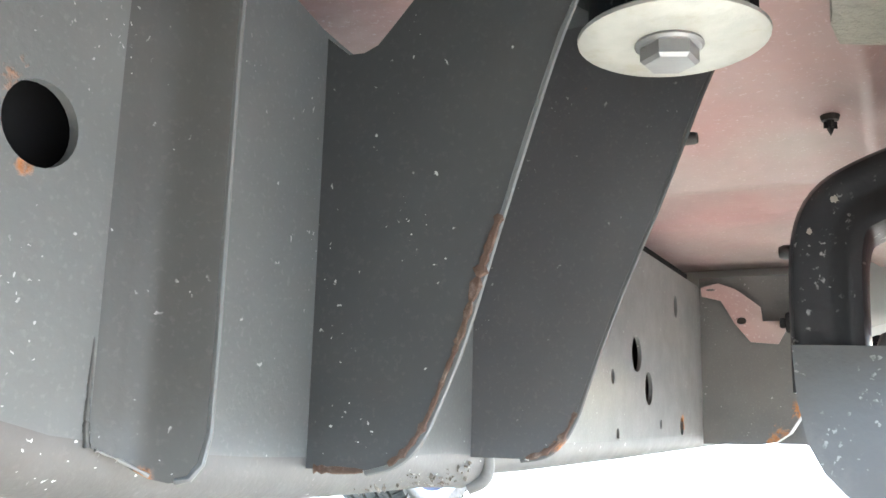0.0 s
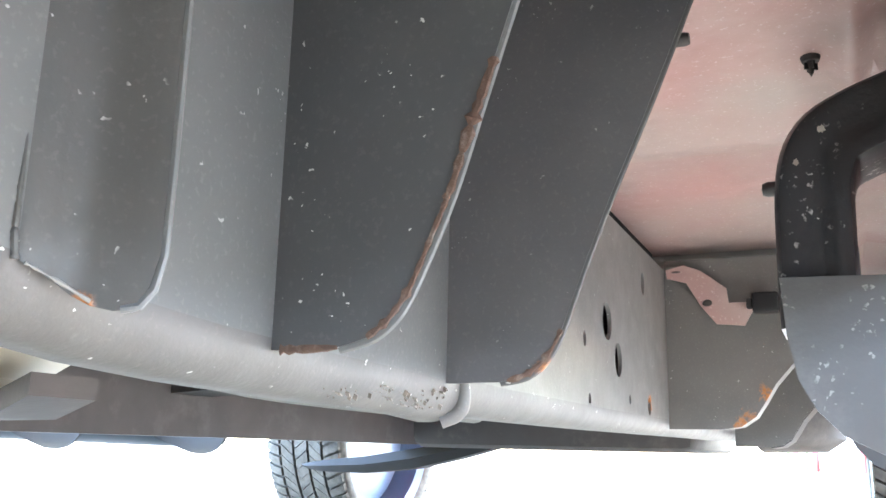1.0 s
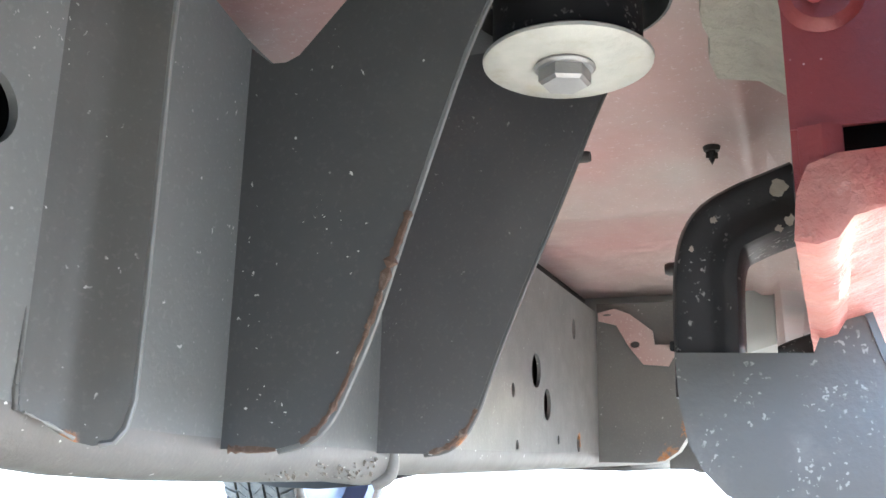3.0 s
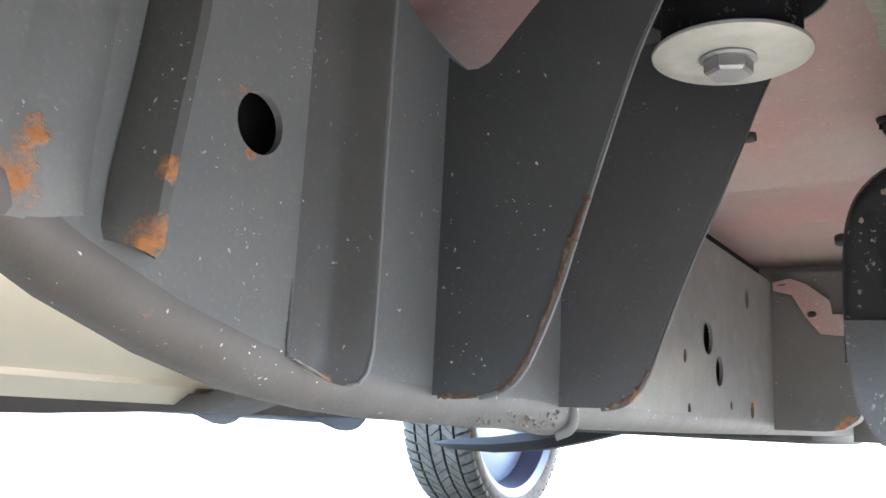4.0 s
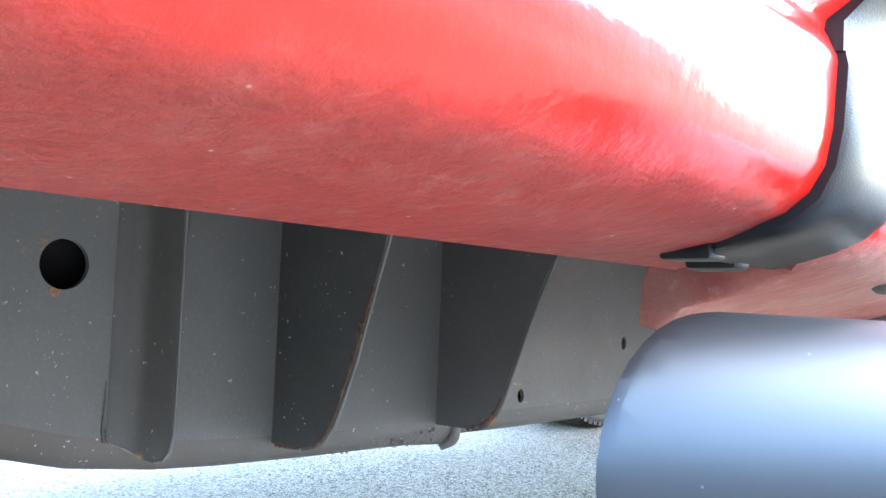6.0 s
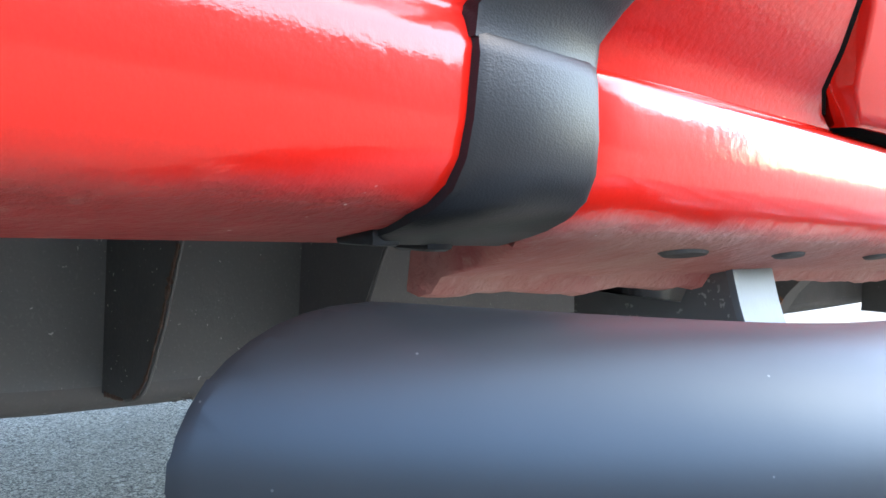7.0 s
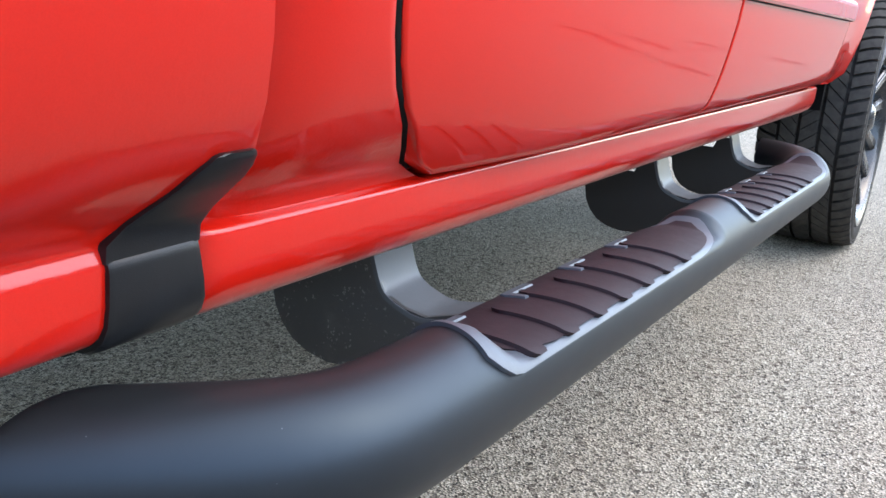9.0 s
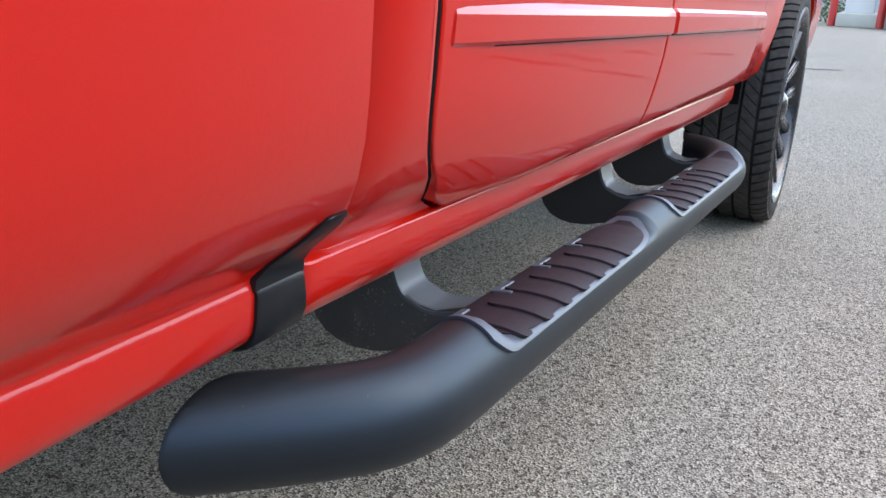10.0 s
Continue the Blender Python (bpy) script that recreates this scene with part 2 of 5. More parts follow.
# hanger: rail paint darkened for the shade on its rear-facing sides; real rust spots
hanger_shade_paint = chassis_paint("hanger_shade_paint", (0.043, 0.044, 0.042), (0.086, 0.083, 0.076), 0.45,
    [((0.457, -0.2765, 0.398), 0.012), ((0.459, -0.2755, 0.425), 0.005), ((0.449, -0.175, 0.358), 0.003)])
# mount plates: the rail's paint again, with their shade put into a darker tone
mount_shade_paint = chassis_paint("mount_shade_paint", (0.046, 0.049, 0.051), (0.086, 0.087, 0.083), 0.8,
    [((0.510, -0.072, 0.409), 0.0025), ((0.475, -0.072, 0.356), 0.003), ((0.445, -0.072, 0.356), 0.003), ((0.494, 0.088, 0.364), 0.005)])
# front plate: the same paint, shade put in as a middle tone
front_plate_shade_paint = chassis_paint("front_plate_shade_paint", (0.066, 0.067, 0.072), (0.114, 0.112, 0.111), 0.3, [((0.494, 0.088, 0.364), 0.007)])
mount_paint_far = chassis_paint("far_mount_paint", (0.07, 0.07, 0.068), (0.14, 0.13, 0.12), 0.3,
    [((0.515, 0.76, 0.356), 0.012), ((0.535, 0.76, 0.372), 0.012), ((0.552, 0.76, 0.392), 0.012)])
flange_paint = chassis_paint("dusty_flange_paint", (0.066, 0.066, 0.065), (0.118, 0.110, 0.104), 0.7, dirt=(0.052, 0.043, 0.038))
scale_rust = plain("scaly_rust", (0.080, 0.046, 0.033), 0.8, 0.0, 0.45, 160, 400, 0.8, worn=(0.22, 0.18, 0.15))
weld_metal = plain("weld_bead", (0.17, 0.165, 0.155), 0.55, 0.2, 0.3, 60, 200, 0.6)
flake_paint = plain("flaked_paint", (0.15, 0.135, 0.12), 0.6, 0.0, 0.5, 400, 500, 0.4, worn=(0.08, 0.06, 0.045))
dark_metal = plain("dark_underbody", (0.032, 0.029, 0.028), 0.65, 0.0, 0.3, 20, 200, 0.3, worn=(0.065, 0.057, 0.052), spec=0.35)
# near-black: paints the shade behind openings, also serves small black parts
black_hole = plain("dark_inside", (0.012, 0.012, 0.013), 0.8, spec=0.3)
zinc = plain("zinc_plate", (0.42, 0.42, 0.385), 0.5, 0.3, 0.22, 90, 180, 0.35, worn=(0.36, 0.33, 0.25))
bolt_steel = plain("bolt_steel", (0.30, 0.30, 0.30), 0.42, 0.6, 0.2, 80, 200, 0.3)
cushion_rubber = plain("cushion_rubber", (0.010, 0.010, 0.011), 0.7, 0.0, 0.3, 40, 200, 0.2, chips=0.4, spec=0.2)
far_paint = plain("dusty_far_chassis", (0.072, 0.063, 0.060), 0.6, 0.0, 0.3, 20, 200, 0.3, worn=(0.11, 0.098, 0.092), spec=0.4)
black_arm = plain("worn_black_paint", (0.020, 0.021, 0.023), 0.33, 0.0, 0.3, 30, 160, 0.3, chips=0.7)
plate_gray = plain("scuffed_gray_plate", (0.048, 0.051, 0.052), 0.38, 0.0, 0.15, 25, 200, 0.3, chips=0.5, worn=(0.09, 0.09, 0.09), spec=0.85)
plate_dark = plain("dark_gray_plate", (0.018, 0.018, 0.018), 0.55, 0.0, 0.15, 25, 200, 0.3)
bare_metal = plain("rubbed_bare_metal", (0.30, 0.275, 0.235), 0.6, 0.2, 0.3, 120, 400, 0.4)
arm_gray = plain("satin_gray_arm", (0.090, 0.102, 0.112), 0.4, 0.0, 0.1, 25, 250, 0.1)
red = body_red()
corner_red = body_red("red_corner_paint", 0.60, 1.40)
moulding_red = body_red("red_moulding_paint", None, 1.45)
bed_red = sealed_red("bed_side_paint", 0.4845, (0.25, 0.026, 0.024), (0.28, 0.105, 0.090), 0.6)
sill_red = sealed_red("sill_paint", 0.480, (0.36, 0.085, 0.078), (0.43, 0.265, 0.228), 0.8)
pink_under = chip_guard("pale_red_sealer", (0.40, 0.12, 0.11), (0.46, 0.33, 0.28), 0.8)
red_inner = chip_guard("flat_red_primer", (0.23, 0.030, 0.032), (0.27, 0.07, 0.07), 0.5)
pan_pink = floor_pink()
sm = Nodes("gray_seam_sealer")
sealer = sm.done(sm.mix(sm.noise(55, 6, 0.7), (0.20, 0.19, 0.16), (0.44, 0.42, 0.36)), 0.75, 0.0, sm.bump(sm.noise(70, 6, 0.65), 0.9, 0.008))
sill_gray = plain("gray_sill_primer", (0.24, 0.25, 0.245), 0.5, 0.0, 0.2, 20, 150, 0.2)
bed_gray = plain("bed_floor_paint", (0.06, 0.06, 0.059), 0.6, 0.0, 0.15, 15, 150, 0.2)
bed_brown = plain("bed_floor_primer", (0.170, 0.195, 0.172), 0.55, 0.0, 0.15, 15, 150, 0.2, worn=(0.19, 0.205, 0.18))
seal_black = plain("black_gap_seal", (0.003, 0.003, 0.003), 0.8, spec=0.08)
tube_coat = tube_black()
guard_coat = guard_plastic()
pad_frame_coat = plain("satin_gray_step_trim", (0.075, 0.088, 0.105), 0.38, 0.1, 0.1, 25, 300, 0.1, spec=0.5)
# maroon cast puts the red body's reflection into the rubber's colour
pad_rubber = plain("maroon_black_rubber", (0.015, 0.0085, 0.0115), 0.55, 0.0, 0.2, 40, 500, 0.15, spec=0.3)
tyre_mat = rubber()
worn_tread = rubber("worn_tread_rubber", 0.55)
# far tyres: haze and glare put into a lighter rubber colour
hazed_tyre = rubber("hazed_tyre_rubber", 0.95)
rim_black = plain("gloss_black_rim", (0.012, 0.012, 0.013), 0.28, 0.0, 0.2, 20, 200, 0.03, coat=0.5)
rim_milled = plain("milled_aluminium", (0.62, 0.63, 0.65), 0.22, 0.9, 0.08, 50, 400, 0.05)
rim_silver = plain("silver_barrel", (0.45, 0.47, 0.50), 0.25, 0.85, 0.1, 15, 200, 0.05)
# sky reflection on the far rims, put into the base colour as blue
sky_tinted_blue = plain("sky_tinted_metal", (0.10, 0.155, 0.24), 0.5, 0.1, 0.12, 12, 150, 0.1)
muffler_skin = plain("aluminised_muffler", (0.62, 0.565, 0.46), 0.4, 0.35, 0.12, 6, 120, 0.1, worn=(0.54, 0.48, 0.38))
spring_steel = plain("weathered_spring_steel", (0.12, 0.115, 0.10), 0.6, 0.1, 0.3, 30, 150, 0.35, worn=(0.19, 0.165, 0.135))
orange_stripe = plain("orange_marker_stripe", (0.42, 0.13, 0.07), 0.6, 0.0, 0.2, 40, 200, 0.2, worn=(0.30, 0.14, 0.09))
rusty_bush = plain("rusty_bushing", (0.13, 0.065, 0.042), 0.7, 0.1, 0.4, 50, 120, 0.5, worn=(0.30, 0.17, 0.10))
dirty_bolt = plain("corroded_bolt", (0.46, 0.34, 0.17), 0.65, 0.1, 0.45, 90, 120, 0.8, worn=(0.74, 0.70, 0.60))
pavement_mat = asphalt()


# ---- mesh helpers ----
def part(name, bm, material, parent=None, label="", smooth=0.7):
    """One mesh object out of a bmesh, under its thing."""
    bmesh.ops.remove_doubles(bm, verts=bm.verts, dist=1e-6)
    bmesh.ops.recalc_face_normals(bm, faces=bm.faces)
    me = bpy.data.meshes.new(name)
    bm.to_mesh(me)
    bm.free()
    for mt in material if isinstance(material, (list, tuple)) else [material]:
        me.materials.append(mt)
    if smooth:
        me.shade_smooth()
        me.set_sharp_from_angle(angle=smooth)
    ob = new(name, me)
    if parent:
        ob.parent = parent
    if label:
        ob["label"] = label
    return ob


def loft(bm, rings, closed=True, caps=True, mats=None):
    """Skin over rings of points; mats: material index for each strip round the ring."""
    rows = [[bm.verts.new(p) for p in ring] for ring in rings]
    n = len(rows[0])
    for a, b in zip(rows, rows[1:]):
        for i in range(n if closed else n - 1):
            j = (i + 1) % n
            f = bm.faces.new((a[i], a[j], b[j], b[i]))
            if mats:
                f.material_index = mats[i]
    if caps and closed:
        bm.faces.new(rows[0][::-1]), bm.faces.new(rows[-1])
    return rows


def plate(bm, outline, axis, at, thick, holes=()):
    """A flat plate with holes: outline in the plane across axis, from at to at + thick."""
    def spot(u, v, w):
        return {"x": (w, u, v), "y": (u, w, v), "z": (u, v, w)}[axis]
    edges = []
    for loop in (outline, *holes):
        vs = [bm.verts.new(spot(u, v, at)) for u, v in loop]
        edges += [bm.edges.new((vs[i], vs[(i + 1) % len(vs)])) for i in range(len(vs))]
    made = bmesh.ops.triangle_fill(bm, edges=edges, use_beauty=True, use_dissolve=False)
    faces = [f for f in made["geom"] if isinstance(f, bmesh.types.BMFace)]
    out = bmesh.ops.extrude_face_region(bm, geom=faces)
    step = {"x": (thick, 0, 0), "y": (0, thick, 0), "z": (0, 0, thick)}[axis]
    bmesh.ops.translate(bm, verts=[v for v in out["geom"] if isinstance(v, bmesh.types.BMVert)], vec=step)


def ring(cx, cy, rx, ry, n=28, phase=0.0):
    return [(cx + rx * math.cos(phase + 2 * math.pi * i / n), cy + ry * math.sin(phase + 2 * math.pi * i / n)) for i in range(n)]


def curve(points, steps=6):
    """Points along a smooth line through the given ones."""
    pts = [Vector(p) for p in points]
    out = []
    for i in range(len(pts) - 1):
        p0, p1, p2, p3 = pts[max(i - 1, 0)], pts[i], pts[i + 1], pts[min(i + 2, len(pts) - 1)]
        for k in range(steps):
            t = k / steps
            out.append(0.5 * (2 * p1 + (p2 - p0) * t + (2 * p0 - 5 * p1 + 4 * p2 - p3) * t * t + (3 * p1 - p0 - 3 * p2 + p3) * t ** 3))
    return out + [pts[-1]]


def sweep(bm, path, section, up=(0, 0, 1), scales=None):
    """A closed section (side, up) carried along a path."""
    path = [Vector(p) for p in path]
    rings = []
    for i, p in enumerate(path):
        ahead = (path[min(i + 1, len(path) - 1)] - path[max(i - 1, 0)]).normalized()
        side = ahead.cross(Vector(up)).normalized()
        over = side.cross(ahead)
        s = scales[i] if scales else 1.0
        rings.append([p + side * (u * s) + over * (v * s) for u, v in section])
    loft(bm, rings)


def lathe(bm, profile, centre, axis, n=32, a0=0.0, a1=2 * math.pi):
    """Profile of (radius, along axis) turned round an axis through centre."""
    c = Vector(centre)
    full = abs(a1 - a0 - 2 * math.pi) < 1e-6
    rows = []
    for i in range(n if full else n + 1):
        a = a0 + (a1 - a0) * i / n
        co, si = math.cos(a), math.sin(a)
        rows.append([bm.verts.new(c + Vector({"x": (d, r * co, r * si), "y": (r * co, d, r * si), "z": (r * co, r * si, d)}[axis])) for r, d in profile])
    for i in range(n):
        a, b = rows[i], rows[(i + 1) % len(rows)]
        for j in range(len(profile) - 1):
            vs = list(dict.fromkeys((a[j], a[j + 1], b[j + 1], b[j])))
            if len(vs) > 2:
                bm.faces.new(vs)


def block(bm, lo, hi, bevel=0.0, m=None):
    made = bmesh.ops.create_cube(bm, size=1.0)["verts"]
    for v in made:
        v.co = Vector([(a + b) / 2 + c * (b - a) for a, b, c in zip(lo, hi, v.co)])
    if bevel:
        es = list({e for v in made for e in v.link_edges})
        made = bmesh.ops.bevel(bm, geom=es, offset=bevel, segments=2, affect="EDGES", profile=0.5)["verts"]
    if m:
        bmesh.ops.transform(bm, matrix=m, verts=made)


def lerp(table, z):
    return float(np.interp(z, [t[0] for t in table], [t[1] for t in table]))


# ---- ground ----
bm = bmesh.new()
xs = [-400, -120, -30, -8, -3, 0, 3, 8, 30, 120, 400]
vs = [[bm.verts.new((x, y, 0)) for x in xs] for y in xs]
for i in range(len(xs) - 1):
    for j in range(len(xs) - 1):
        bm.faces.new((vs[i][j], vs[i][j + 1], vs[i + 1][j + 1], vs[i + 1][j]))
tagged(part("ground", bm, pavement_mat), "worn gray asphalt with pale exposed aggregate", "ground", kind="structure")

# ---- pickup truck ----
truck = tagged(new("pickup_truck"), "red crew cab pickup truck with black tubular side steps", "truck")
SK = 0.033  # the body's side runs outwards going forward
MID = -0.078  # the truck's middle


def mirrored(rings):
    return [[(2 * MID - p[0], p[1], p[2]) for p in r] for r in rings]


# chassis rail: the rear section overlaps the front one
BOTTOM = [(-0.75, 0.60), (-0.62, 0.545), (-0.50, 0.486), (-0.43, 0.449), (-0.366, 0.414), (-0.332, 0.398), (-0.293, 0.379), (-0.249, 0.3635),
          (-0.203, 0.352), (-0.150, 0.3455), (-0.107, 0.343), (-0.03, 0.341), (0.06, 0.340), (0.105, 0.337)]


def rail_section(name, bottom, top, x, label, paint, holes, seal_front):
    bm = bmesh.new()
    curl = 0.019
    outline = [(y, z + curl) for y, z in bottom] + top
    plate(bm, outline, "x", x - 0.004, 0.004, holes)
    web = part(name, bm, paint, truck, label, smooth=0.5)
    bm = bmesh.new()
    rings = []
    for y, z in bottom:
        arc = [(x - curl + curl * math.cos(a), z + curl - curl * math.sin(a)) for a in [0, 0.2, 0.4, 0.6, 0.8, 1.0, 1.2, 1.4, math.pi / 2]]
        inner = [(x - 0.026, z)]
        back = [(x - 0.026, z + 0.004)] + [(x - curl + (curl - 0.004) * math.cos(a), z + curl - (curl - 0.004) * math.sin(a)) for a in [math.pi / 2, 1.05, 0.7, 0.35, 0]]
        rings.append([(u, y, v) for u, v in arc + inner + back])
    loft(bm, rings)
    part("lower_flange", bm, flange_paint, web)
    return web


rear_top = [(0.098, 0.552), (-0.030, 0.552), (-0.048, 0.5475), (-0.062, 0.5485), (-0.079, 0.5505), (-0.106, 0.5575), (-0.134, 0.570), (-0.15, 0.59), (-0.30, 0.62), (-0.75, 0.70)]
rail = rail_section("rear_frame_rail", BOTTOM, rear_top, RAIL_X + 0.002, "dusty gray-black steel chassis rail with stone chips", rail_paint,
    [ring(-0.2175, 0.4625, 0.0135, 0.0135, 28)], True)
front_bottom = [(0.088, 0.343), (0.20, 0.342), (0.45, 0.343), (0.80, 0.346), (1.3, 0.35), (2.0, 0.36)]
front_rail = rail_section("front_frame_rail", front_bottom, [(2.0, 0.556), (0.7, 0.549), (0.09, 0.549)], RAIL_X - 0.003, "dusty gray chassis rail with drilled holes, paler for bounced light", front_lit_paint,
    [ring(0.461, 0.4425, 0.0175, 0.0175, 24), ring(0.504, 0.411, 0.0145, 0.0165, 24), ring(0.629, 0.508, 0.009, 0.013, 16), ring(0.648, 0.374, 0.009, 0.010, 14),
     ring(0.381, 0.417, 0.005, 0.007, 10), ring(0.551, 0.376, 0.004, 0.005, 10), ring(0.395, 0.367, 0.0045, 0.0055, 10), ring(0.202, 0.372, 0.005, 0.006, 10)], False)
# near-black sheet inside the rail, painting the shade seen through its holes
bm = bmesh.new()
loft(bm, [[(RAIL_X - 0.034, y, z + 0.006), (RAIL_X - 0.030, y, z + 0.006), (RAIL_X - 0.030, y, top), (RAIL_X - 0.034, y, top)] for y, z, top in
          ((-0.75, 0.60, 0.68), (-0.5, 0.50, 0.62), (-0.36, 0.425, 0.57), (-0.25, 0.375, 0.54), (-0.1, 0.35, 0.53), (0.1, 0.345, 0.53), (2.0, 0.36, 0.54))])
part("rail_shade_sheet", bm, black_hole, truck)
bm = bmesh.new()
block(bm, (RAIL_X - 0.072, 0.09, 0.545), (RAIL_X - 0.006, 2.0, 0.549))
part("upper_flange", bm, front_lit_paint, front_rail)
bm = bmesh.new()
block(bm, (RAIL_X - 0.05, 0.30, 0.548), (RAIL_X - 0.004, 0.70, 0.557), 0.002)
part("isolator_strip", bm, seal_black, front_rail, "black rubber strip on the rail top")
# weld between the two rail sections
bm = bmesh.new()
sweep(bm, curve([(RAIL_X + 0.000, 0.106, 0.364), (RAIL_X + 0.001, 0.108, 0.352), (RAIL_X - 0.001, 0.108, 0.343), (RAIL_X - 0.010, 0.104, 0.338)], 5),
      [(0.0050 * math.cos(a), 0.0050 * math.sin(a)) for a in [i * math.pi / 5 for i in range(10)]], up=(1, 0, 0.2))
part("weld_bead", bm, flange_paint, rail, "dull gray weld seam")
bm = bmesh.new()
for k in range(70):
    y = -0.035 + 0.125 * random.random() ** 0.7
    z = 0.3425 + 0.012 * random.random() * (0.5 + 4 * max(0, y + 0.02))
    a = random.random() * 3
    s = 0.0004 + 0.0013 * random.random() ** 3
    block(bm, (-s * 1.3, -s * 0.7, -s * 0.2), (s * 1.3, s * 0.7, s * 0.2), 0, Matrix.Translation((RAIL_X + 0.0022 - max(0, 0.3485 - z) * 0.7, y, z)) @ Euler((0.3 * a, 0.25 * a, 1.57 + 0.3 * a)).to_matrix().to_4x4())
tagged(part("flaking_paint", bm, flake_paint, rail, "flaked pale paint along the rail edge"), kind="stuff")

# spring hanger bracket on the rail: a rear wall, a drilled plate and a raised flange
HANGER = [(-0.288, 0.4399, 0.3995), (-0.2851, 0.4463, 0.3985), (-0.2823, 0.4535, 0.397), (-0.2794, 0.4579, 0.395), (-0.2757, 0.4589, 0.3935), (-0.2716, 0.4539, 0.3942), (-0.2675, 0.4439, 0.397), (-0.2655, 0.4405, 0.399)]
bm = bmesh.new()
rings = []
for y, x, z in HANGER:
    lean = 0.020
    rings.append([(x, y, z + 0.004), (x + 0.001, y, z + 0.02), (x + 0.001, y + lean * 0.4, 0.48), (x, y + lean, 0.64), (x - 0.004, y + lean, 0.64), (x - 0.004, y + lean * 0.4, 0.48), (x - 0.004, y, z)])
loft(bm, rings)
hanger = part("spring_hanger", bm, hanger_shade_paint, truck, "steel spring hanger in shade-darkened paint with rusted lower lip")
bm = bmesh.new()
rings = []
for y, x, z, r in [(-0.1890, 0.4398, 0.3675, 0.0), (-0.1875, 0.4412, 0.3665, 0.2), (-0.180, 0.4428, 0.3635, 0.5), (-0.1748, 0.4450, 0.3600, 0.8), (-0.1715, 0.4490, 0.3575, 1), (-0.1685, 0.4545, 0.3563, 1), (-0.1658, 0.4598, 0.3572, 1), (-0.1643, 0.4626, 0.3605, 1), (-0.1634, 0.4640, 0.366, 1), (-0.1630, 0.4645, 0.373, 1), (-0.1612, 0.4640, 0.373, 1), (-0.1612, 0.4605, 0.373, 1)]:
    rings.append([(x, y, z), (x, y, z + 0.02), (x, y, 0.50), (x, y + 0.002, 0.60), (x, y + 0.004, 0.66), (x - 0.0035, y + 0.004, 0.66), (x - 0.0035, y, 0.50), (x - 0.0035, y, z + 0.003)])
loft(bm, rings)
flange = part("hanger_flange", bm, hanger_shade_paint, hanger, smooth=0.8)
# lip in the lighter rail paint, painting the highlight along the flange edge
bm = bmesh.new()
sweep(bm, [(0.4560, -0.1672, 0.3568), (0.4600, -0.1650, 0.3580), (0.4630, -0.1635, 0.3625), (0.4644, -0.1622, 0.372), (0.4646, -0.1620, 0.40), (0.4646, -0.1620, 0.45), (0.4646, -0.1618, 0.50), (0.4646, -0.1600, 0.60), (0.4646, -0.158, 0.655)], ring(0, 0, 0.0012, 0.0016, 8), up=(1, 0, 0))
part("folded_edge", bm, rail_paint, flange, "lighter lip painting the edge highlight")
bm = bmesh.new()
sweep(bm, curve([(0.4420, -0.1875, 0.3665), (0.445, -0.180, 0.3632), (0.450, -0.1725, 0.3585)], 5), ring(0, 0, 0.0007, 0.0007, 8), scales=[0.15 + 0.9 * abs(math.sin(2.3 * i * i + 1)) for i in range(11)])
part("weld_bead", bm, weld_metal, hanger, "pale chipped weld along the flange foot")
bm = bmesh.new()
sweep(bm, curve([(0.4405, -0.1895, 0.3672), (0.4403, -0.1905, 0.374), (0.4402, -0.1905, 0.380), (0.4400, -0.1904, 0.388), (0.4398, -0.1902, 0.398), (0.4388, -0.190, 0.408)], 9), ring(0, 0, 0.0014, 0.0014, 8), up=(1, 0, 0.01),
      scales=[(1.1 - 0.017 * i) * (0.8 + 0.5 * noise.noise(Vector((i * 0.5, 3.1, 0)))) for i in range(46)])
part("weld_bead", bm, hanger_shade_paint, hanger, "uneven painted weld at the flange's rear corner")
# pressed bead behind the hanger
bm = bmesh.new()
rings = []
for y, x in [(-0.326, 0.4395), (-0.318, 0.4435), (-0.309, 0.4445), (-0.300, 0.4425), (-0.291, 0.4385)]:
    rings.append([(x, y, 0.410 - 0.3 * (y + 0.31)), (x, y, 0.43), (x, y + 0.012, 0.62), (x - 0.006, y + 0.012, 0.62), (x - 0.006, y, 0.40)])
loft(bm, rings)
part("pressed_bead", bm, rail_paint, rail)

# cab mount bracket: two side plates, a cup round the cushion
REAR_EDGE = [(0.440, 0.3565), (0.468, 0.3568), (0.482, 0.3605), (0.492, 0.369), (0.500, 0.384), (0.511, 0.410), (0.522, 0.444), (0.537, 0.490), (0.551, 0.530), (0.566, 0.562), (0.576, 0.576), (0.588, 0.584), (0.588, 0.612)]
REAR_TOP = [(0.553, 0.612), (0.530, 0.600), (0.505, 0.578), (0.488, 0.561), (0.474, 0.5465), (0.467, 0.5395), (0.460, 0.5370), (0.452, 0.5375), (0.440, 0.5475)]
bm = bmesh.new()
plate(bm, REAR_EDGE + REAR_TOP, "y", -0.075, 0.004)
mount = part("cab_mount_bracket", bm, mount_shade_paint, truck, "steel cab mount bracket in shade-darkened chassis paint with rusty chipped edges", smooth=0.4)
# same lighter lip on the mount plate, for its edge highlight
bm = bmesh.new()
lip = curve([(x, -0.073, z) for x, z in REAR_EDGE[1:]], 4)
sweep(bm, lip, ring(0, 0, 0.0013, 0.0021, 8))
part("folded_edge", bm, rail_paint, mount, "lighter lip painting the edge highlight")
